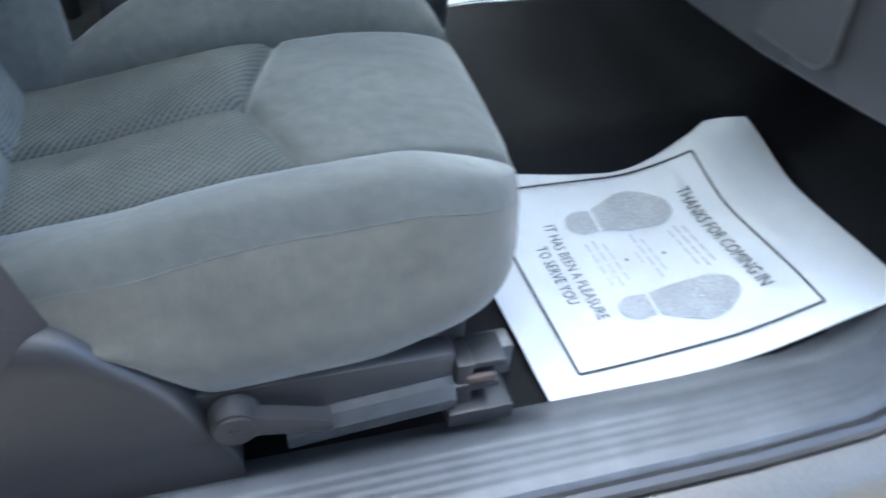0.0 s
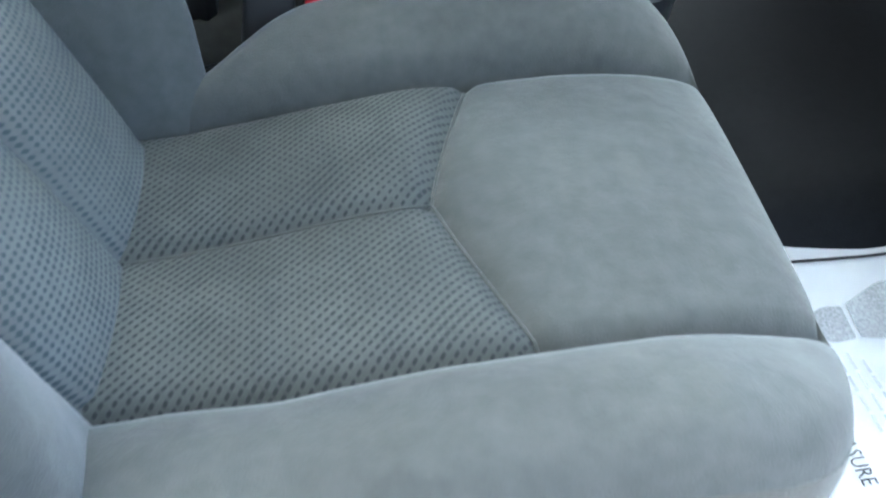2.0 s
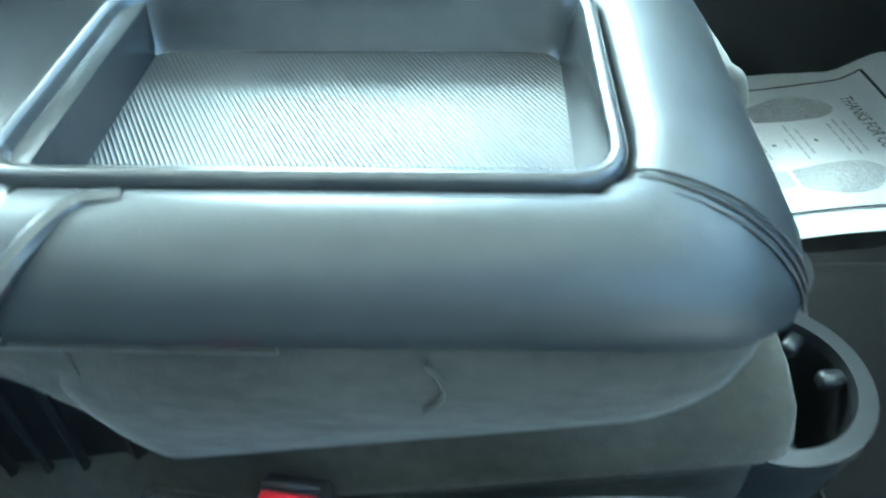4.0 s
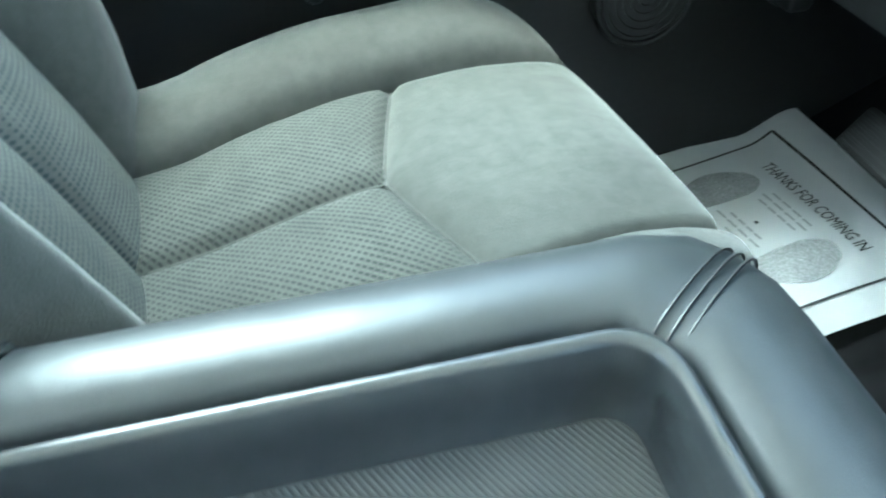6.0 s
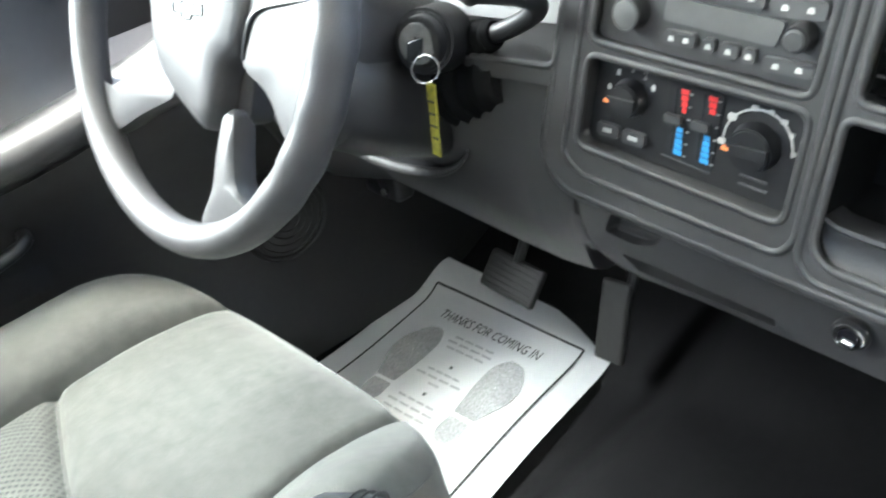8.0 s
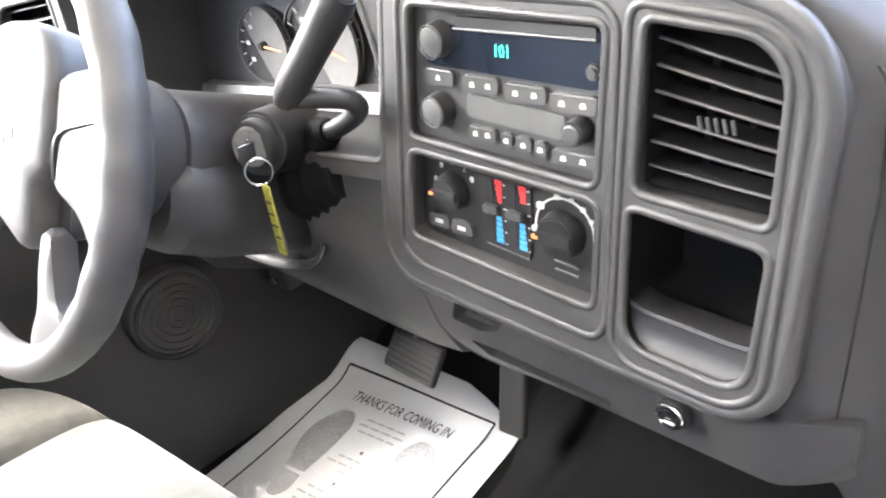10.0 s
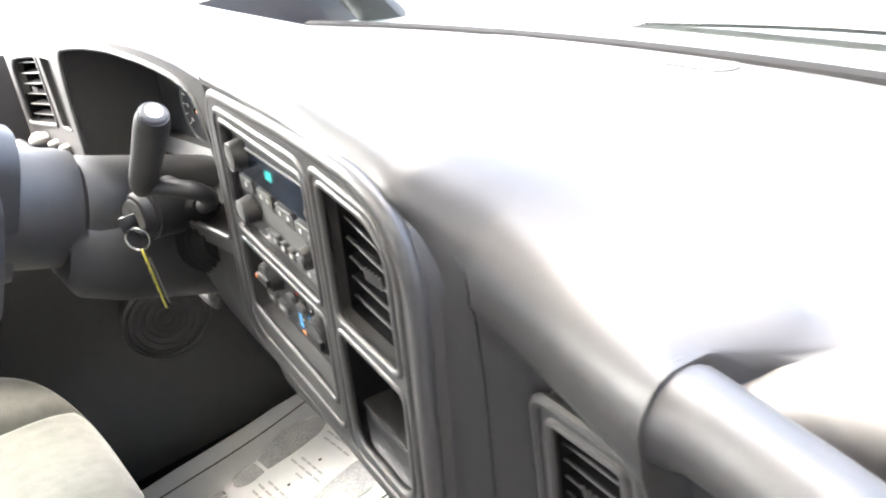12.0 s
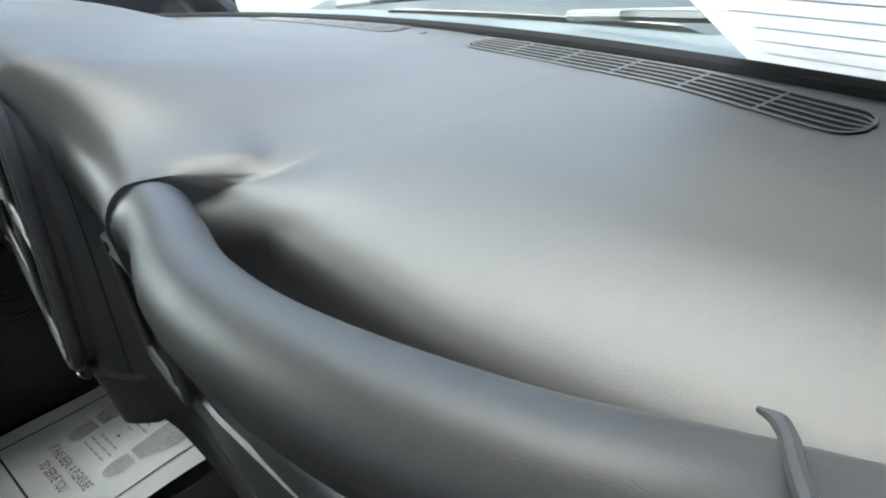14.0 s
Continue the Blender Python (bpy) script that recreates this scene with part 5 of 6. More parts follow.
# one ridge round radio and heater, one round vent and bin
rim("group_ridge", rounded([(0.209, 0.763), (0.236, 0.548), (0.214, 0.534), (0.034, 0.527), (0.024, 0.540), (0.018, 0.745), (0.030, 0.756)], [0.015, 0.02, 0.02, 0.012, 0.012, 0.014, 0.02], 5), 0.0036, 0.0045, stack, BEZEL)
rim("group_ridge", rounded([(0.010, 0.757), (0.021, 0.530), (0.008, 0.516), (-0.066, 0.514), (-0.085, 0.530), (-0.091, 0.716), (-0.074, 0.746)], [0.012, 0.02, 0.015, 0.02, 0.02, 0.03, 0.03], 5), 0.0036, 0.0045, stack, BEZEL)
for lp in (H_RADIO, H_HVAC, H_VENT, H_BIN):
    rim("opening_ridge", lp, 0.0032, 0.0045, stack, BEZEL)
skirt = [[S(p[0] + dx * (1 if p[0] > 0.08 else -1), p[1] - dv * smooth(0.62, 0.72, p[1]), dd) for p in OUT] for dx, dv, dd in ((0.0, 0.0, 0.0), (0.004, 0.0, -0.006), (0.007, 0.003, -0.018), (0.008, 0.014, -0.032))]
part("pod_side", loft(skirt, True, False), DASH, stack)


def panel_on_stack(name, loop, d0, d1, mat, parent, label=""):
    return part(name, plate(loop, [], S, d0, d1), mat, parent, label)


def knob(name, u, v, r, depth, d0, parent, mat, label=""):
    a, b = S(u, v, d0), S(u, v, d0 + depth)
    return part(name, cyl(a, b, r, r * 0.86, 28, 0.0015), mat, parent, label)


def button(u, v, w, h, d, mat, parent, name="button", rot=0.0):
    return panel_on_stack(name, rounded([(u + w / 2, v + h / 2), (u + w / 2, v - h / 2), (u - w / 2, v - h / 2), (u - w / 2, v + h / 2)], min(w, h) * 0.35, 3), d, d + 0.004, mat, parent)


def inner(loop, k=-0.002):
    return grow(loop, k)


# radio
TAPE = material("tape door grey", (0.10, 0.10, 0.098), 0.4, (0.09, 0.09, 0.088), 90.0)
radio = thing("radio", (0.34, 0.11, 0.645), "grey radio with dark display, knobs and tape slot", "radio")
STACK_TURN = Matrix(((0, 0.1, -1, 0), (-1, 0, 0, 0), (0, 1, 0, 0), (0, 0, 0, 1)))
panel_on_stack("face", inner(H_RADIO), -0.010, -0.003, BEZEL, radio)
panel_on_stack("display", rounded([(0.184, 0.7375), (0.193, 0.7085), (0.034, 0.7015), (0.031, 0.7375)], [0.006, 0.012, 0.006, 0.006], 4), -0.004, 0.0, LCD, radio, "dark blue display glass")
panel_on_stack("disc_slot", rounded([(0.156, 0.7435), (0.156, 0.7365), (0.036, 0.7335), (0.036, 0.7400)], 0.002, 3), -0.004, 0.0005, BLACK, radio)
part("slot_lip", tube([S(0.157, 0.7355, 0.001), S(0.036, 0.7325, 0.001)], 0.0010, 6), BEZEL, radio, "bright lip under the disc slot")
part("slot_lip", tube([S(0.178, 0.7470, 0.000), S(0.034, 0.7415, 0.000)], 0.0010, 6), BEZEL, radio)
text("display_digits", "101", 0.0125, TEAL, Matrix.Translation(S(0.112, 0.7215, 0.0012)) @ STACK_TURN, radio, "teal display digits", 0.85)
for u0, v0, r0 in ((0.172, 0.7275, 0.0140), (0.177, 0.6755, 0.0135)):
    k = knob("knob", u0, v0, r0, 0.014, -0.003, radio, DARK, "black radio knob")
    knob("knob_cap", u0, v0, r0 * 0.78, 0.0008, 0.0108, k, TAPE)
    part("knob_ring", tube([S(u0 + r0 * 0.84 * math.cos(2 * math.pi * q / 24), v0 + r0 * 0.84 * math.sin(2 * math.pi * q / 24), 0.0110) for q in range(24)], 0.0009, 6, True, up=(1, 0, 0)), BEZEL, k)


def radio_button(u, v, w, h, marks):
    b = button(u, v, w, h, -0.003, BUTTON, radio)
    part("button_edge", tube([S(u + w * 0.42, v + h * 0.46, 0.0012), S(u - w * 0.42, v + h * 0.46 - w * 0.03, 0.0012)], 0.0007, 5), BEZEL, b)
    for k in range(marks):
        um = u + w * (0.5 - (k + 0.5) / marks) * 0.9
        panel_on_stack("button_mark", rounded([(um + 0.0017, v + 0.0014), (um + 0.0025, v - 0.0022), (um - 0.0025, v - 0.0022), (um - 0.0017, v + 0.0014)], 0.0007, 2), 0.001, 0.0014, WHITEMARK, b)
    return b


for u, v, w, n in ((0.177, 0.6992, 0.031, 1), (0.1345, 0.6972, 0.034, 2), (0.0935, 0.6948, 0.036, 2), (0.0540, 0.6920, 0.037, 2)):
    radio_button(u, v, w, 0.0125, n)
panel_on_stack("tape_door", rounded([(0.150, 0.689), (0.152, 0.672), (0.065, 0.6655), (0.061, 0.6825)], 0.003, 3), -0.004, -0.0012, TAPE, radio, "grey tape slot door")
for u, v, w, n in ((0.1360, 0.6612, 0.027, 2), (0.1120, 0.6598, 0.010, 1), (0.0965, 0.6588, 0.0145, 1), (0.0815, 0.6578, 0.010, 1), (0.0540, 0.6550, 0.035, 2)):
    radio_button(u, v, w, 0.0100, n)
kt_ = knob("tone_knob", 0.0485, 0.6755, 0.0098, 0.014, -0.003, radio, DARK)
knob("knob_cap", 0.0485, 0.6755, 0.007, 0.0008, 0.0108, kt_, BUTTON)
knob("eject_button", 0.0375, 0.7135, 0.0056, 0.006, -0.002, radio, BEZEL)

# heater controls
hv = thing("heater_controls", (0.335, 0.13, 0.54), "black heater control panel with two knobs and sliders", "climate control")
panel_on_stack("face", inner(H_HVAC), -0.016, -0.010, DARK, hv)
FU, FV, MU, MV = 0.1795, 0.6055, 0.0700, 0.5935
kf = knob("fan_knob", FU, FV, 0.0165, 0.013, -0.010, hv, BLACK, "black fan knob")
part("knob_grip", loft([[S(FU + 0.013 * c, FV + 0.0035 * e, d) for c, e in ((1, -1), (1, 1), (-1, 1), (-1, -1))] for d in (0.0025, 0.006)]), BLACK, kf)
panel_on_stack("pointer", [(FU + 0.0155, FV + 0.0012), (FU + 0.0155, FV - 0.0012), (FU + 0.0105, FV - 0.0012), (FU + 0.0105, FV + 0.0012)], 0.0032, 0.0064, ORANGE, kf)
kt = knob("mode_knob", MU, MV, 0.0190, 0.013, -0.010, hv, BLACK, "black mode knob")
part("knob_grip", loft([[S(MU + 0.015 * c, MV + 0.004 * e, d) for c, e in ((1, -1), (1, 1), (-1, 1), (-1, -1))] for d in (0.0025, 0.006)]), BLACK, kt)
panel_on_stack("pointer", [(MU + 0.0180, MV + 0.0012), (MU + 0.0180, MV - 0.0012), (MU + 0.0125, MV - 0.0012), (MU + 0.0125, MV + 0.0012)], 0.0032, 0.0064, ORANGE, kt)
for a, fig in ((150, ""), (122, "2"), (90, "3"), (52, ""), (12, "")):
    u, v = FU + 0.0228 * math.cos(radians(a)), FV + 0.0228 * math.sin(radians(a))
    if fig:
        text("fan_figure", fig, 0.0085, WHITEMARK, Matrix.Translation(S(u, v, -0.0092)) @ STACK_TURN, hv)
    else:
        button(u, v, 0.0034, 0.0046, -0.0132, WHITEMARK, hv, "fan_mark")
arc = [(MU + 0.0262 * math.cos(radians(a)), MV + 0.0262 * math.sin(radians(a))) for a in range(-8, 187, 12)]
part("mode_arc", tube([S(u, v, -0.0095) for u, v in arc], 0.0009, 5), WHITEMARK, hv)
for a, w in ((178, 0.005), (150, 0.005), (128, 0.006), (104, 0.005), (78, 0.007), (38, 0.009), (-6, 0.008)):
    u, v = MU + 0.0270 * math.cos(radians(a)), MV + 0.0270 * math.sin(radians(a))
    button(u, v, w * 0.75, w * 0.6, -0.0128, WHITEMARK, hv, "mode_mark")
panel_on_stack("slider_plate", rounded([(0.1435, 0.628), (0.1465, 0.567), (0.1015, 0.563), (0.0985, 0.624)], 0.003, 3), -0.010, -0.0085, BLACK, hv)
for u, dv, nr in ((0.1305, 0.0, 4), (0.1070, -0.0005, 3)):
    for j in range(nr):
        w0 = 0.0034 - 0.0003 * j
        panel_on_stack("warm_mark", [(u + w0 - 0.0005 * j, 0.6225 + dv - 0.0047 * j), (u + w0 - 0.0005 * j, 0.6188 + dv - 0.0047 * j), (u - w0, 0.6183 + dv - 0.0047 * j), (u - w0, 0.6220 + dv - 0.0047 * j)], -0.0085, -0.0078, REDMARK, hv, "red warm scale")
    for j in range(5):
        w0 = 0.0024 + 0.0003 * j
        panel_on_stack("cool_mark", [(u + w0 + 0.001, 0.5925 + dv - 0.0046 * j), (u + w0 + 0.001, 0.5889 + dv - 0.0046 * j), (u - w0 + 0.001, 0.5884 + dv - 0.0046 * j), (u - w0 + 0.001, 0.5920 + dv - 0.0046 * j)], -0.0085, -0.0078, BLUEMARK, hv, "blue cool scale")
    for j in range(6):
        panel_on_stack("scale_tick", [(u - 0.0042, 0.6200 + dv - 0.0098 * j), (u - 0.0042, 0.6192 + dv - 0.0098 * j), (u - 0.0066, 0.6191 + dv - 0.0098 * j), (u - 0.0066, 0.6199 + dv - 0.0098 * j)], -0.0085, -0.0079, WHITEMARK, hv)
    panel_on_stack("slider_slot", [(u + 0.0075, 0.622 + dv), (u + 0.0075, 0.572 + dv), (u + 0.006, 0.572 + dv), (u + 0.006, 0.622 + dv)], -0.0085, -0.008, GREY, hv)
    button(u + 0.0055, 0.600 + dv, 0.015, 0.0065, -0.006, BUTTON, hv, "slider")
part("plate_edge", tube([S(u, v, -0.0082) for u, v in ((0.1455, 0.567), (0.1020, 0.563))], 0.0008, 5), BEZEL, hv)
for u, v in ((0.1985, 0.5745), (0.1725, 0.5735)):
    b = button(u, v, 0.023, 0.0115, -0.010, BUTTON, hv)
    panel_on_stack("button_mark", [(u + 0.0045, v + 0.0018), (u + 0.0045, v - 0.0018), (u - 0.0045, v - 0.0018), (u - 0.0045, v + 0.0018)], -0.006, -0.0056, WHITEMARK, b)
for v in (0.5690, 0.5620):
    part("face_slot", tube([S(0.079, v, -0.0095), S(0.057, v - 0.001, -0.0095)], 0.0011, 5), BEZEL, hv)


# ---- face vents ----
def vent(name, quad, Q, slats, label, group, curve=0.0, recess=0.0):
    """Louvres in an opening with the corners quad (left top, left bottom, right bottom, right top)."""
    lt, lb, rb_, rt = quad

    def P(u, v, d=0.0):
        return Q(u, v, d - recess)

    c = P((lt[0] + rb_[0]) / 2, (lt[1] + rb_[1]) / 2, 0)
    v = thing(name, tuple(c), label, "vent", group)
    # Depth shade is in the near-black well and blades; slat edges stay bezel grey.
    part("well", plate([lt, lb, rb_, rt], [], P, -0.05, -0.035), MATTE_BLACK, v)
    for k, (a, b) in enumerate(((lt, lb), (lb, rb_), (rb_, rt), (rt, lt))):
        part("well_wall", loft([[P(a[0], a[1], 0.0), P(b[0], b[1], 0.0)], [P(a[0], a[1], -0.05), P(b[0], b[1], -0.05)]], False), MATTE_BLACK, v)
    for k in range(slats):
        t = (k + 0.6) / (slats + 0.2)
        l0 = (lt[0] + (lb[0] - lt[0]) * t, lt[1] + (lb[1] - lt[1]) * t)
        r0 = (rt[0] + (rb_[0] - rt[0]) * t, rt[1] + (rb_[1] - rt[1]) * t)
        pts = [[P(l0[0] + (r0[0] - l0[0]) * s, l0[1] + (r0[1] - l0[1]) * s + dz + curve * math.sin(math.pi * s), d) for d, dz in ((-0.006, -0.0012), (-0.005, 0.0), (-0.006, 0.0012), (-0.022, 0.002), (-0.022, 0.0))] for s in (0, 0.25, 0.5, 0.75, 1)]
        blade = part("slat", loft(pts), MATTE_BLACK, v)
        part("slat_edge", tube([P(l0[0] + (r0[0] - l0[0]) * s, l0[1] + (r0[1] - l0[1]) * s + curve * math.sin(math.pi * s), -0.0045) for s in (0, 0.25, 0.5, 0.75, 1)], 0.0010, 6), BEZEL, blade)
    for t in (0.3, 0.62, 0.9):
        a = (lt[0] + (rt[0] - lt[0]) * t, lt[1] + (rt[1] - lt[1]) * t)
        b = (lb[0] + (rb_[0] - lb[0]) * t, lb[1] + (rb_[1] - lb[1]) * t)
        part("guide_vane", loft([[P(a[0], a[1], -0.024), P(a[0], a[1], -0.034)], [P(b[0], b[1], -0.024), P(b[0], b[1], -0.034)]], False), DARK, v)
    mu, mv = (lt[0] + rb_[0] + rt[0] + lb[0]) / 4, (lt[1] + rb_[1] + rt[1] + lb[1]) / 4
    for k in range(5):
        part("thumb_ridge", tube([P(mu + 0.010 - 0.005 * k, mv + 0.004, 0.0), P(mu + 0.008 - 0.005 * k, mv - 0.004, 0.0)], 0.0013, 5), BEZEL, v)
    return v


vent("face_vent", ((-0.001, 0.743), (0.004, 0.647), (-0.079, 0.641), (-0.081, 0.722)), S, 6, "dark louvred vent in the centre stack", "face vents", recess=0.005)
bin_ = thing("storage_bin", tuple(S(-0.04, 0.54)), "open black storage bin in the centre stack", "storage bin")
bb = [p for p in H_BIN]
# Inside of the bin coloured near-black to deepen its shade.
part("well", loft([[S(p[0], p[1], 0.002) for p in bb], [S(p[0] * 0.98 - 0.0006, max(p[1], 0.556), -0.075) for p in bb], [S(-0.036 + (p[0] + 0.036) * 0.05, 0.59 + (p[1] - 0.58) * 0.05, -0.075) for p in bb]], True, False), MATTE_BLACK, bin_)
# the scooped front under the bin's mouth, and its lip
# Same plastic as the bezel; being unlit is put in as darker trim.
part("scoop", loft([[S(0.0125 - 0.0905 * t, v - 0.004 * t + 0.004 * (2 * t - 1) ** 8, d) for t in (k / 10 for k in range(11))] for v, d in ((0.5270, 0.006), (0.5300, 0.001), (0.5360, -0.004), (0.5440, -0.006), (0.5510, -0.0066), (0.5535, -0.0046), (0.5560, -0.0056), (0.5568, -0.010), (0.5540, -0.03))], False), TRIM, bin_, "scooped lip of the bin with shade in its colour")


def V2(u, v, d=0.0):
    return Vector((0.386 - d - 0.02 * (u + 0.19), u - 0.006, v - 0.004))


pv = rounded([(-0.152, 0.650), (-0.146, 0.536), (-0.232, 0.528), (-0.228, 0.650)], 0.012, 5)
pf = thing("vent_bezel", (0.39, -0.19, 0.53), "grey bezel round the passenger vent", "dash bezel")
ph = rounded([(-0.163, 0.638), (-0.158, 0.548), (-0.221, 0.542), (-0.219, 0.638)], 0.006, 4)
part("bezel_plate", plate(pv, [ph], V2, -0.02, 0.004), BEZEL, pf)
part("ridge", tube([V2(p[0], p[1], 0.003) for p in pv], 0.004, 8, True, up=(1, 0, 0)), BEZEL, pf)
part("ridge", tube([V2(p[0], p[1], 0.004) for p in ph], 0.003, 8, True, up=(1, 0, 0)), BEZEL, pf)
vent("face_vent", ((-0.164, 0.637), (-0.159, 0.549), (-0.220, 0.543), (-0.218, 0.637)), V2, 6, "dark louvred vent beside the glove box", "face vents")


# ---- gauge panel, driver vent, cluster ----
gp_ = thing("gauge_panel", tuple(C(0.55, 0.60)), "grey plastic gauge panel with a rounded cluster opening", "dash bezel")
tops = [(y, panel_top(y) - 0.002) for y in (0.235, 0.285, 0.35, 0.44, 0.53, 0.65, 0.78, 0.885)]
edge_p = tops + [(0.885, 0.62), (0.60, 0.605), (0.40, 0.605), (0.245, 0.605)]
H_CL = rounded([(0.258, 0.766), (0.292, 0.779), (0.35, 0.789), (0.44, 0.7965), (0.53, 0.796), (0.616, 0.789), (0.631, 0.74), (0.638, 0.622), (0.25, 0.622), (0.236, 0.69)], [0.02, 0.02, 0.03, 0.03, 0.03, 0.022, 0.03, 0.02, 0.01, 0.02], 5)
H_SLOT = rounded([(0.664, 0.774), (0.661, 0.678), (0.696, 0.678), (0.704, 0.776)], 0.006, 4)
H_DV = rounded([(0.722, 0.776), (0.716, 0.678), (0.862, 0.664), (0.856, 0.764)], [0.008, 0.008, 0.012, 0.03], 5)
part("bezel_plate", plate(edge_p, [H_CL, H_SLOT, H_DV], C, -0.010, 0.004), BEZEL, gp_)
for lp, r in ((H_CL, 0.0035), (H_SLOT, 0.002), (H_DV, 0.0035)):
    part("opening_ridge", tube([C(p[0], p[1], 0.003) for p in lp], r, 8, True, up=(1, 0, 0)), BEZEL, gp_)
part("cluster_well", loft([[C(p[0], p[1], 0.002) for p in H_CL], [C(0.44 + (p[0] - 0.44) * 0.97, 0.71 + (p[1] - 0.71) * 0.97, -0.06) for p in H_CL], [C(0.44 + (p[0] - 0.44) * 0.95, 0.71 + (p[1] - 0.71) * 0.93, -0.115) for p in H_CL]], True, False), DARK, gp_, "dark gauge hood lining")
part("slot_well", plate(grow(H_SLOT, 0.001), [], C, -0.03, -0.012), BLACK, gp_)
for k, u in enumerate((0.70, 0.745, 0.79, 0.83)):
    part("switch", cyl(C(u, 0.645, 0.003), C(u, 0.645, 0.018 if k != 2 else 0.03), 0.012 if k != 2 else 0.017, 0.010 if k != 2 else 0.014, 20, 0.002), DARK, gp_, "dark rotary switch")
vent("face_vent", ((0.857, 0.764), (0.861, 0.668), (0.720, 0.681), (0.725, 0.774)), C, 6, "dark louvred vent beside the gauges", "face vents")

cl = thing("instrument_cluster", tuple(C(0.44, 0.64, -0.11)), "black gauge cluster with white scales and orange needles", "gauge cluster")
part("backing", plate([(0.625, 0.627), (0.625, 0.780), (0.26, 0.765), (0.255, 0.627)], [], C, -0.118, -0.108), BLACK, cl)
part("lower_band", loft([[C(u, 0.652 + 0.004 * math.sin(9 * u), -0.106), C(u, 0.648, -0.092), C(u, 0.628, -0.085)] for u in (0.62, 0.55, 0.48, 0.42, 0.35, 0.27)], False), BEZEL, cl, "grey trim band below the gauges")
for u, v, r, na in ((0.424, 0.690, 0.056, 150), (0.512, 0.690, 0.042, 195), (0.330, 0.722, 0.027, 200), (0.330, 0.668, 0.024, 160)):
    dial = part("dial", cyl(C(u, v, -0.108), C(u, v, -0.104), r, seg=40), GAUGE, cl, "dark grey gauge dial")
    part("dial_ring", tube([C(u + r * math.cos(2 * math.pi * k / 40), v + r * math.sin(2 * math.pi * k / 40), -0.103) for k in range(40)], 0.0016, 6, True, up=(1, 0, 0)), BEZEL, dial)
    cnt = 13 if r > 0.04 else 5
    for k in range(cnt):
        a = radians(215 - 250 * k / (cnt - 1))
        c, s_ = -math.cos(a), math.sin(a)
        part("scale_mark", tube([C(u + c * r * 0.80, v + s_ * r * 0.80, -0.1035), C(u + c * r * 0.92, v + s_ * r * 0.92, -0.1035)], 0.0010, 4), WHITEMARK, dial)
        if r > 0.04 and k % 2 == 0:
            part("scale_figure", box(C(u + c * r * 0.64, v + s_ * r * 0.64, -0.1035), (0.0006, 0.007, 0.0045)), WHITEMARK, dial)
    a = radians(na)
    part("needle", tube([C(u, v, -0.100), C(u - math.cos(a) * r * -0.8, v - abs(math.sin(a)) * r * 0.55, -0.100)], [0.0022, 0.001], 5), ORANGE, dial, "orange gauge needle")
    part("needle_hub", cyl(C(u, v, -0.104), C(u, v, -0.097), r * 0.13, r * 0.1, 14), BLACK, dial)

# ---- steering column and wheel ----
WC = Vector((0.107, 0.434, 0.700))
wa, wb = radians(23.8), radians(-8.3)
LAT = Vector((math.sin(wb), math.cos(wb), 0))
UP = Vector((math.sin(wa), 0, math.cos(wa)))
FWD = LAT.cross(UP).normalized()
UP = FWD.cross(LAT).normalized()


def wp(a, b, d=0.0):
    """A place by the wheel: a to the driver's left, b up, d towards the dash."""
    return WC + LAT * a + UP * b + FWD * d


sw = thing("steering_wheel", tuple(WC), "grey moulded steering wheel with padded hub", "steering wheel")
R = 0.180
rimpts = [wp(R * math.cos(2 * math.pi * k / 216), R * math.sin(2 * math.pi * k / 216), 0.0) for k in range(216)]
# shallow finger waves on the passenger's side
wave = [0.0005 * (1 - math.cos(2 * math.pi * k / 8)) * smooth(50, 62, k) * smooth(140, 128, k) for k in range(216)]
part("rim", tube(rimpts, [0.0152 + w for w in wave], 18, True, flat=1.12, up=FWD), WHEEL, sw)


def soft_plate(name, outline, r, layers, mat, label=""):
    """A moulded piece of the wheel: its outline, drawn in or out and set at a depth, layer by layer."""
    loop = rounded(outline, r, 6)
    ca, cb = sum(p[0] for p in loop) / len(loop), sum(p[1] for p in loop) / len(loop)
    return part(name, loft([[wp(ca + (p[0] - ca) * f, cb + (p[1] - cb) * f, d) for p in loop] for f, d in layers]), mat, sw, label)


PAD = [(0.066, 0.075), (0.069, 0.011), (0.053, -0.039), (0.015, -0.065), (-0.032, -0.087), (-0.047, -0.072), (-0.050, -0.032), (-0.070, -0.018), (-0.077, 0.010), (-0.083, 0.060), (-0.060, 0.090), (0.0, 0.098)]
soft_plate("hub_pad", PAD, [0.03, 0.03, 0.02, 0.02, 0.010, 0.010, 0.012, 0.008, 0.02, 0.02, 0.03, 0.03], ((0.90, 0.060), (0.98, 0.026), (1.0, 0.014), (0.985, 0.005), (0.94, 0.000), (0.82, -0.004), (0.45, -0.0065), (0.08, -0.007)), WHEEL, "grey padded airbag cover")
SPOKE = ((0.84, 0.026), (1.0, 0.018), (1.0, 0.011), (0.93, 0.005), (0.6, 0.002), (0.1, 0.0015))
soft_plate("spoke", [(0.045, -0.020), (0.075, -0.046), (0.112, -0.061), (0.150, -0.076), (0.172, -0.062), (0.172, -0.098), (0.146, -0.122), (0.117, -0.112), (0.076, -0.090), (0.015, -0.064)], 0.014, SPOKE, WHEEL)
soft_plate("spoke", [(-0.070, 0.056), (-0.140, 0.064), (-0.178, 0.045), (-0.182, -0.020), (-0.168, -0.074), (-0.148, -0.088), (-0.126, -0.070), (-0.106, -0.044), (-0.064, -0.028)], 0.016, SPOKE, WHEEL, "broad grey spoke beside the pad")
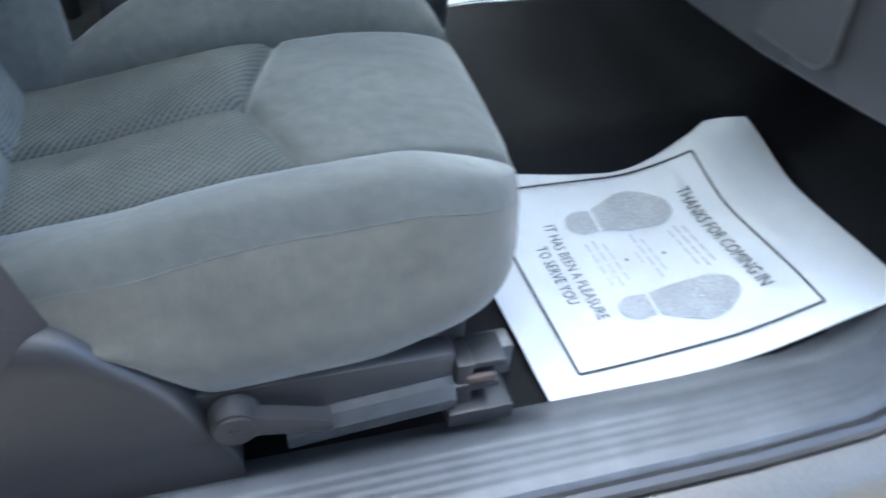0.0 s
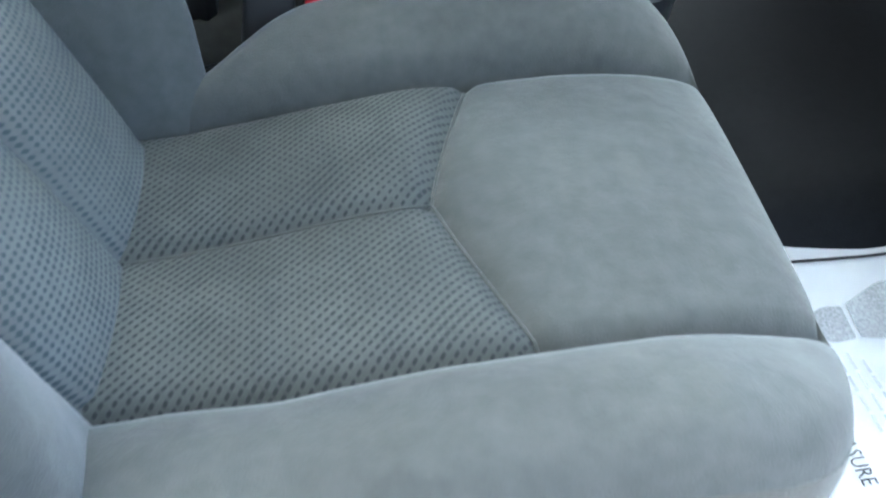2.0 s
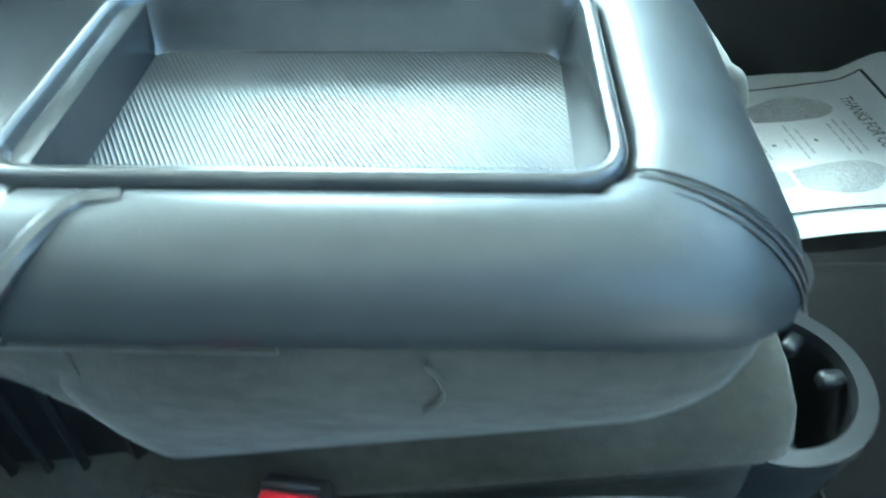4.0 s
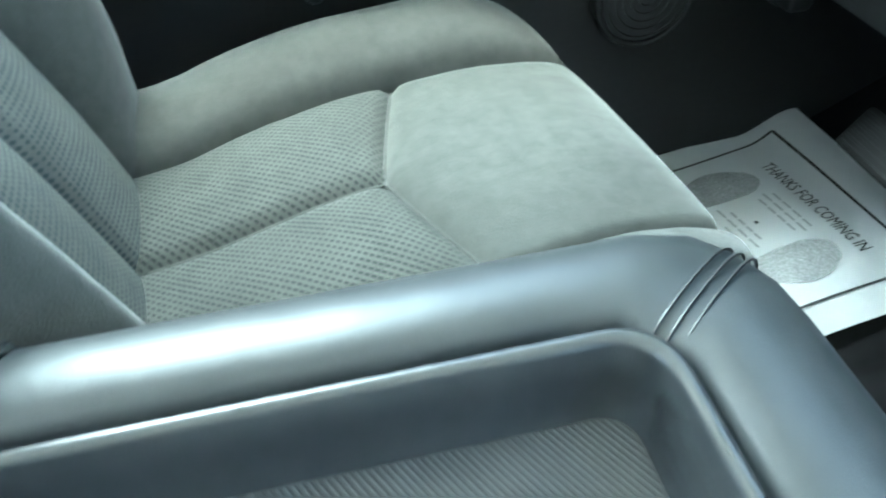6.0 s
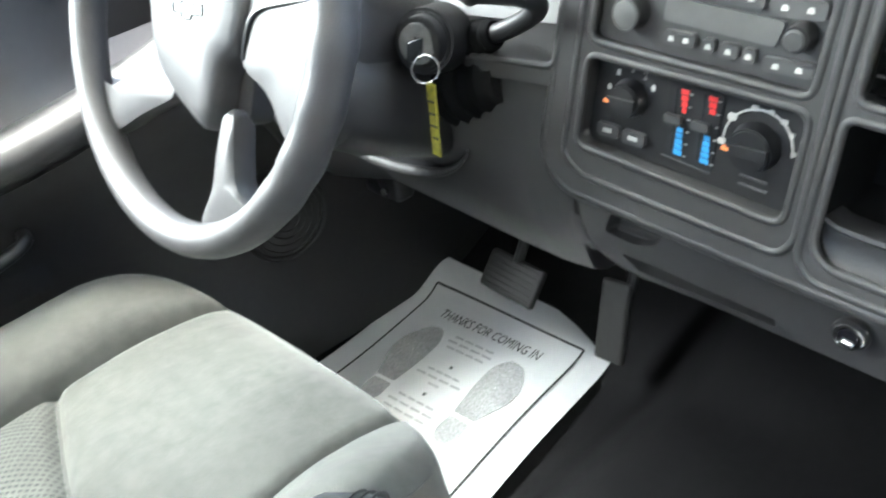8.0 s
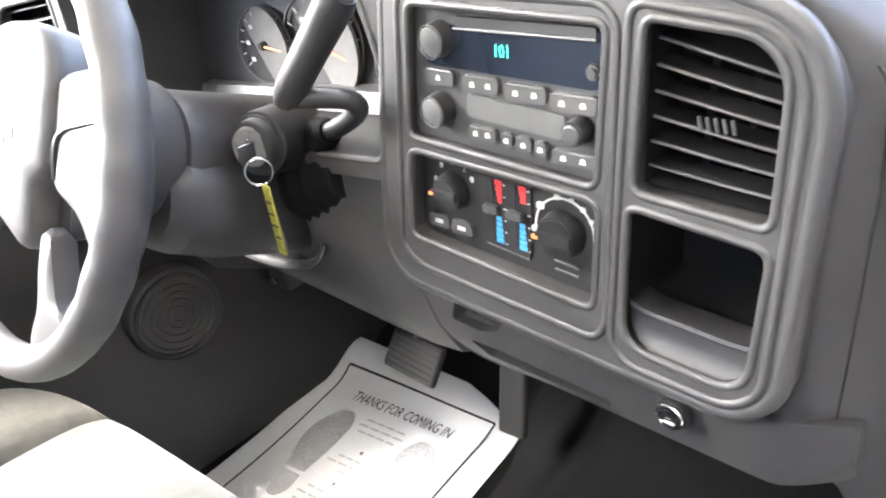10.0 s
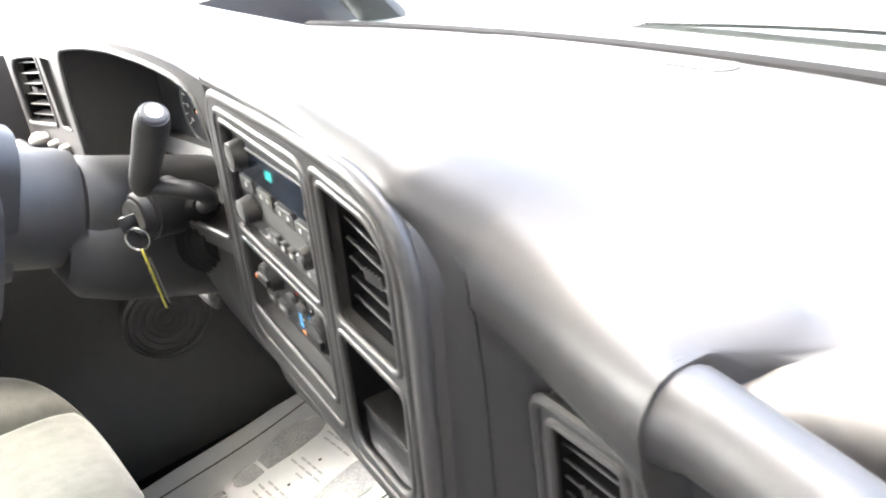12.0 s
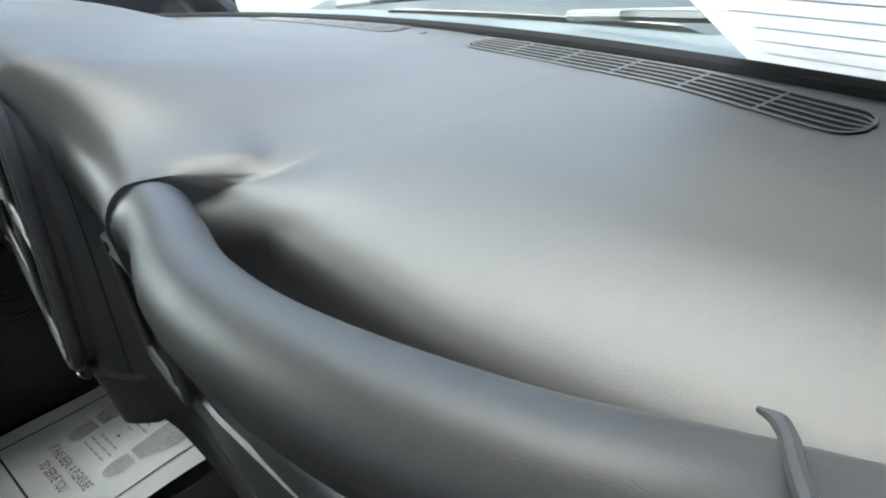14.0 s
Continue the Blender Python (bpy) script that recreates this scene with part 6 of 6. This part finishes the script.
# Shadow of the hollow is put into the colour of this piece.
soft_plate("finger_recess", [(-0.030, -0.034), (-0.028, -0.060), (-0.040, -0.078), (-0.064, -0.072), (-0.066, -0.036), (-0.054, -0.026)], 0.010, ((0.95, 0.045), (1.0, 0.034), (0.95, 0.022), (0.5, 0.021), (0.1, 0.021)), DARK, "finger recess, its shade put in as dark plastic")
soft_plate("spoke", [(-0.050, -0.062), (-0.044, -0.095), (-0.042, -0.132), (-0.028, -0.160), (-0.030, -0.178), (-0.078, -0.166), (-0.118, -0.140), (-0.092, -0.132), (-0.076, -0.122), (-0.070, -0.097), (-0.066, -0.062)], 0.010, SPOKE, WHEEL, "slender lower spoke")
part("pad_seam", tube(spline([wp(-0.150, 0.028, 0.0035), wp(-0.118, 0.022, 0.0015), wp(-0.096, 0.017, 0.0015), wp(-0.082, 0.008, 0.002), wp(-0.076, -0.007, 0.003), wp(-0.073, -0.022, 0.005)], 24), 0.0024, 6), BLACK, sw, "dark seam beside the pad")
part("emblem", tube([wp(-0.009 + a, 0.009 + b, -0.0068) for a, b in ((-0.022, 0.004), (-0.007, 0.004), (-0.006, 0.009), (0.007, 0.009), (0.008, 0.004), (0.022, 0.004), (0.020, -0.004), (0.007, -0.004), (0.006, -0.008), (-0.007, -0.008), (-0.008, -0.004), (-0.023, -0.004))], 0.0011, 5, True, up=FWD), DARK, sw)

col = thing("steering_column", tuple(wp(0, 0, 0.2)), "dark grey steering column shroud", "steering column")
rr = []
for d, w, h in ((0.122, 0.060, 0.056), (0.126, 0.067, 0.062), (0.135, 0.070, 0.064), (0.16, 0.072, 0.064), (0.21, 0.074, 0.066), (0.30, 0.074, 0.07)):
    rr.append([wp(w * math.copysign(abs(math.cos(a)) ** 0.8, math.cos(a)), h * math.copysign(abs(math.sin(a)) ** 0.8, math.sin(a)) - 0.01, d) for a in (2 * math.pi * k / 32 for k in range(32))])
part("shroud", loft(rr), TRIM, col)
part("hub_cover", loft([[wp(r * math.cos(a), r * math.sin(a) - 0.004, d) for a in (2 * math.pi * k / 40 for k in range(40))] for d, r in ((0.018, 0.040), (0.024, 0.058), (0.034, 0.064), (0.07, 0.066), (0.11, 0.066), (0.123, 0.064), (0.127, 0.050))]), WHEEL, col, "pale grey cover behind the wheel hub")
IG = Vector((0.277, 0.352, 0.645))
part("ignition_housing", cyl(IG + Vector((0.04, 0.02, -0.01)), IG, 0.032, 0.029, 28, 0.003), TRIM, col)
part("ignition_ring", cyl(IG + Vector((0.004, 0, 0)), IG + Vector((-0.006, -0.003, 0.001)), 0.0240, 0.0228, 28, 0.001), DARK, col, "dark ignition ring")
part("ignition_face", cyl(IG + Vector((-0.002, 0, 0)), IG + Vector((-0.009, -0.004, 0.001)), 0.0190, 0.0180, 28, 0.0012), IGN, col, "worn pale ignition lock face")
part("lock_slot", box(IG + Vector((-0.0095, -0.004, 0.001)), (0.002, 0.0045, 0.016), 0.0008, 1), BLACK, col)
rr = []
for d, w, h in ((0.11, 0.050, 0.03), (0.125, 0.064, 0.05), (0.17, 0.070, 0.058), (0.24, 0.072, 0.06), (0.30, 0.072, 0.06)):
    rr.append([wp(-0.012 + w * math.copysign(abs(math.cos(a)) ** 0.7, math.cos(a)), h * math.copysign(abs(math.sin(a)) ** 0.7, math.sin(a)) - 0.048, d) for a in (2 * math.pi * k / 32 for k in range(32))])
part("lower_shroud", loft(rr), TRIM, col)

key_thing = thing("key", (0.270, 0.336, 0.63), "grey key in the ignition on a steel ring", "key")
part("key_head", box(IG + Vector((-0.016, -0.009, -0.001)), (0.017, 0.0035, 0.019), 0.0016, 2, Matrix.Rotation(radians(14), 4, "X")), GREY, key_thing)
part("key_blade", box(IG + Vector((-0.008, -0.004, 0.001)), (0.012, 0.003, 0.008), 0.0008, 1), CHROME, key_thing)
part("ring", tube([Vector((0.262, 0.333, 0.628)) + Vector((0.0105 * math.cos(a), -0.006 * math.cos(a), 0.0125 * math.sin(a))) for a in (2 * math.pi * k / 28 for k in range(28))], 0.0013, 6, True, up=(1, 0, 0)), CHROME, key_thing, "steel key ring")
tag = thing("key_tag", (0.260, 0.329, 0.545), "worn yellow plastic key tag hanging from the ring", "key tag")
part("tag", box((0.261, 0.329, 0.581), (0.0022, 0.012, 0.072), 0.0008, 1, Matrix.Rotation(radians(4), 4, "X")), KEYTAG, tag)
for k in range(4):
    part("print_bar", box((0.2595, 0.3285, 0.600 - 0.012 * k), (0.0008, 0.010 - 0.002 * (k % 2), 0.002)), DARK, tag)
part("second_key", box((0.266, 0.335, 0.574), (0.0018, 0.008, 0.055), 0.0006, 1, Matrix.Rotation(radians(-3), 4, "X")), STEEL, tag, "thin steel key")

gear = thing("gear_lever", (0.30, 0.30, 0.65), "black column gear lever with a fat grip", "gear lever")
bt = spline([(0.338, 0.425, 0.568), (0.342, 0.385, 0.578), (0.343, 0.345, 0.588), (0.342, 0.312, 0.598)], 24)
part("boot", tube(bt, [(0.043 - 0.020 * (k / 23) ** 3) * (1 + 0.05 * math.sin(k * 1.7)) for k in range(24)], 18), MATTE_BLACK, gear, "black folded rubber boot")
neck = spline([(0.340, 0.372, 0.598), (0.336, 0.356, 0.622), (0.333, 0.336, 0.634), (0.333, 0.316, 0.642)], 20)
part("neck", tube(neck, [(0.026 - 0.0135 * k / 19) * (1 + 0.09 * math.sin(k * 1.9)) for k in range(20)], 16), MATTE_BLACK, gear, "folded neck of the boot")
part("stem", tube(spline([(0.333, 0.325, 0.638), (0.334, 0.288, 0.654), (0.330, 0.261, 0.670), (0.318, 0.254, 0.683), (0.299, 0.268, 0.690), (0.281, 0.290, 0.693)], 24), 0.0088, 12), BLACK, gear)
g0, g1 = Vector((0.280, 0.290, 0.690)), Vector((0.302, 0.212, 0.772))
grip = [g0.lerp(g1, k / 12) for k in range(13)]
part("grip", tube(grip, [0.0095, 0.0125, 0.0135, 0.0136, 0.0137, 0.0138, 0.0140, 0.0142, 0.0144, 0.0146, 0.0148, 0.0147, 0.0128], 18), DARK, gear, "ribbed black grip")
ax = (g1 - g0).normalized()
part("end_cap", cyl(g1, g1 + ax * 0.003, 0.0118, 0.0105, 24, 0.0008), BEZEL, gear, "pale end cap")
part("end_button", cyl(g1 + ax * 0.003, g1 + ax * 0.0045, 0.0075, 0.007, 20), CHROME, gear)
stalk = thing("turn_signal_stalk", (0.26, 0.52, 0.66), "black turn signal stalk on the column", "stalk")
part("arm", tube(spline([(0.24, 0.50, 0.655), (0.22, 0.56, 0.67), (0.20, 0.62, 0.69)], 10), [0.008] * 5 + [0.010] * 5, 10), BLACK, stalk)

# trim round the column opening
ko = thing("column_opening_trim", (0.31, 0.40, 0.50), "pale grey curved trim under the steering column", "dash trim")
arc = [(0.316 + 0.010 * math.sin(math.pi * k / 30), 0.500 - 0.150 * math.cos(math.pi * k / 30), 0.552 - 0.06 * k / 30 - 0.068 * math.sin(math.pi * k / 30) ** 0.8) for k in range(3, 31)]
part("trim_ring", tube(arc, [0.002 + 0.0045 * smooth(0, 9, k) for k in range(28)], 10, up=(1, 0, 0)), DASH, ko)
part("inner_ridge", tube([(x + 0.012, 0.500 + (y - 0.500) * 0.88, z + 0.014) for x, y, z in arc], 0.005, 8, up=(1, 0, 0)), DASH, ko)
part("dark_opening", plate([(p[1], p[2]) for p in arc] + [(0.65, 0.56), (0.35, 0.57)], [], lambda u, v, d: (0.334 - d, u, v), -0.02, 0.0), BLACK, ko)
part("knee_screw", cyl((0.398, 0.657, 0.337), (0.391, 0.654, 0.338), 0.0062, 0.0050, 14, 0.0012), CHROME, ko)

# ---- lower dash: ashtray panel, lighter, glove box ----
def A(u, v, d=0.0):
    """A place on the lower centre panel, which turns back towards the glove box."""
    b = max(0.0, -0.088 - u)
    return Vector((0.340 - d - 0.05 * max(0.0, u - 0.1) + b * b / (b + 0.02) + 0.6 * max(0.0, 0.470 - v) ** 1.2, u, v))


ash = thing("lower_console_panel", (0.34, 0.06, 0.44), "grey lower panel with a dark slot under the stack", "dash panel")
ao = rounded([(0.226, 0.512), (0.218, 0.482), (0.209, 0.460), (0.186, 0.444), (0.160, 0.439), (-0.090, 0.444), (-0.131, 0.452), (-0.131, 0.500), (-0.100, 0.506)], [0.004, 0.02, 0.02, 0.02, 0.02, 0.02, 0.006, 0.004, 0.01], 5)
ao = [q for a, b in zip(ao, ao[1:] + ao[:1]) for q in (a, *[(a[0] + (b[0] - a[0]) * k / 12, a[1] + (b[1] - a[1]) * k / 12) for k in range(1, 12) if math.dist(a, b) > 0.03])]
slot = rounded([(0.176, 0.4625), (0.146, 0.463), (0.034, 0.459), (0.033, 0.450), (0.160, 0.4475)], 0.003, 3)
pull = rounded([(0.193, 0.481), (0.186, 0.503), (0.134, 0.502), (0.139, 0.486), (0.160, 0.478)], 0.006, 4)
part("panel", plate(ao, [slot, pull], A, -0.012, 0.003), DASH, ash)
part("slot_well", plate(grow(slot, 0.002), [], A, -0.05, -0.011), BLACK, ash)
part("pull_recess", loft([[A(0.163 + (u - 0.163) * f, 0.491 + (v - 0.491) * f, d) for u, v in pull] for f, d in ((1.0, 0.002), (0.96, -0.006), (0.85, -0.011), (0.1, -0.0115))], True, False), TRIM, ash, "dark moulded finger pull")
part("panel_gap", tube([A(u, v, 0.0026) for u, v in ao[:40] if u > 0.15 and v < 0.511], 0.0012, 6, up=(1, 0, 0)), DARK, ash, "dark gap at the panel's end")
lg = thing("power_socket", tuple(A(-0.022, 0.479)), "chrome ringed power socket with black cap", "power socket")
part("surround", cyl(A(-0.022, 0.479, 0.003), A(-0.022, 0.479, 0.009), 0.0135, 0.0120, 28, 0.001), DARK, lg)
part("ring", tube([A(-0.022 + 0.0095 * math.cos(2 * math.pi * k / 24), 0.479 + 0.0095 * math.sin(2 * math.pi * k / 24), 0.010) for k in range(24)], 0.0014, 6, True, up=(1, 0, 0)), CHROME, lg)
part("plug", cyl(A(-0.022, 0.479, 0.006), A(-0.022, 0.479, 0.011), 0.008, 0.007, 20), GLOSS, lg)
# Small chrome chip added as the highlight on the plug.
part("glint_chip", box(A(-0.023, 0.475, 0.012), (0.003, 0.009, 0.0045), 0.001, 1), CHROME, lg)


def G(u, v, d=0.0):
    return Vector((0.402 + 0.22 * max(0.0, -u - 0.47) - 0.08 * (v - 0.45) - d, u, v))


gl = thing("glove_box", (0.40, -0.38, 0.36), "grey plastic glove box door with recessed latch", "glove box")
go = rounded([(-0.142, 0.508), (-0.150, 0.335), (-0.600, 0.335), (-0.600, 0.530), (-0.250, 0.530)], [0.02, 0.015, 0.02, 0.02, 0.03], 5)
gh = rounded([(-0.185, 0.480), (-0.185, 0.448), (-0.290, 0.448), (-0.290, 0.480)], 0.010, 4)
part("door", plate(go, [gh], G, -0.004, 0.006), DASH, gl)
part("door_edge", tube([G(p[0], p[1], 0.003) for p in go], 0.004, 6, True, up=(1, 0, 0)), DASH, gl)
part("latch_recess", plate(grow(gh, 0.002), [], G, -0.008, -0.003), TRIM, gl)
part("latch", plate(rounded([(-0.195, 0.476), (-0.195, 0.462), (-0.280, 0.462), (-0.280, 0.476)], 0.005, 3), [], G, -0.003, 0.003), DASH, gl)

# ---- pedals ----
PEDAL = material("pedal rubber", (0.017, 0.016, 0.0155), 0.65, (0.012, 0.0115, 0.011), 60.0)
bp_ = thing("brake_pedal", (0.528, 0.537, 0.12), "black ribbed rubber brake pedal", "pedal")
bm_ = Matrix.Translation((0.528, 0.537, 0.159)) @ Matrix.Rotation(radians(38), 4, "Y")
pad_b = box((0, 0, 0), (0.016, 0.116, 0.066), 0.0075, 3)
bmesh.ops.transform(pad_b, matrix=bm_, verts=pad_b.verts)
part("pad", pad_b, PEDAL, bp_)
for k in range(6):
    rib_b = box((-0.0082, 0, -0.024 + 0.0096 * k), (0.003, 0.100, 0.0045), 0.001, 1)
    bmesh.ops.transform(rib_b, matrix=bm_, verts=rib_b.verts)
    part("rib", rib_b, PEDAL, bp_)
part("arm", tube([(0.538, 0.54, 0.165), (0.575, 0.53, 0.26), (0.60, 0.52, 0.42)], 0.009, 8), BLACK, bp_)
gp = thing("gas_pedal", (0.57, 0.365, 0.08), "black rubber gas pedal", "pedal")
gm_ = Matrix.Translation((0.565, 0.365, 0.140)) @ Matrix.Rotation(radians(-10), 4, "X") @ Matrix.Rotation(radians(22), 4, "Y")
pad_g = box((0, 0, 0), (0.014, 0.052, 0.125), 0.006, 3)
bmesh.ops.transform(pad_g, matrix=gm_, verts=pad_g.verts)
part("pad", pad_g, PEDAL, gp)
part("arm", tube([(0.590, 0.355, 0.185), (0.61, 0.345, 0.30), (0.63, 0.335, 0.40)], 0.008, 8), BLACK, gp)
hl = thing("hood_release", (0.40, 0.70, 0.33), "black release handle under the dash", "lever")
part("handle", box((0.412, 0.690, 0.325), (0.02, 0.06, 0.020), 0.006, 3), BLACK, hl)
part("mount", box((0.420, 0.660, 0.340), (0.035, 0.05, 0.045), 0.008, 3), TRIM, hl)
part("bracket", tube([(0.40, 0.68, 0.35), (0.43, 0.70, 0.40), (0.45, 0.71, 0.45)], 0.008, 8), BLACK, hl)

# ---- price sheet behind the windshield ----
sheet_rows = []
for i in range(7):
    t = 0.01 + 0.30 * i / 6
    sheet_rows.append([(xbase(y) + 0.045 - 0.50 * t - 0.02 * math.sin(math.pi * t) - 0.05 * t * (y / 0.8) ** 2, y * (1 - 0.12 * t), 0.680 + 0.525 * t) for y in (-0.42 - 0.30 * k / 6 for k in range(7))])
doc = thing("window_sheet", (xbase(-0.55), -0.57, 0.70), "white printed sheet fixed inside the windshield", "paper sheet")
sb = loft(sheet_rows, False)
bmesh.ops.solidify(sb, geom=list(sb.faces), thickness=0.0006)
part("sheet", sb, PAPER, doc)
for i, (a, b) in enumerate(((0.0, 0.9), (0.0, 0.75), (0.05, 1.0), (0.0, 0.6), (0.0, 0.85), (0.1, 0.95), (0.0, 0.7), (0.0, 1.0), (0.05, 0.8), (0.0, 0.9))):
    t = 0.04 + 0.024 * i
    line = []
    for dt in (0.0, 0.0022):
        u = t + dt
        line.append([(xbase(y) + 0.0415 - 0.50 * u - 0.02 * math.sin(math.pi * u) - 0.05 * u * (y / 0.8) ** 2, y * (1 - 0.12 * u), 0.680 + 0.525 * u) for y in (-0.45 - 0.22 * (a + (b - a) * k / 6) for k in range(7))])
    pl = loft(line, False)
    bmesh.ops.solidify(pl, geom=list(pl.faces), thickness=0.0004)
    part("print_line", pl, INK_GREY, doc)
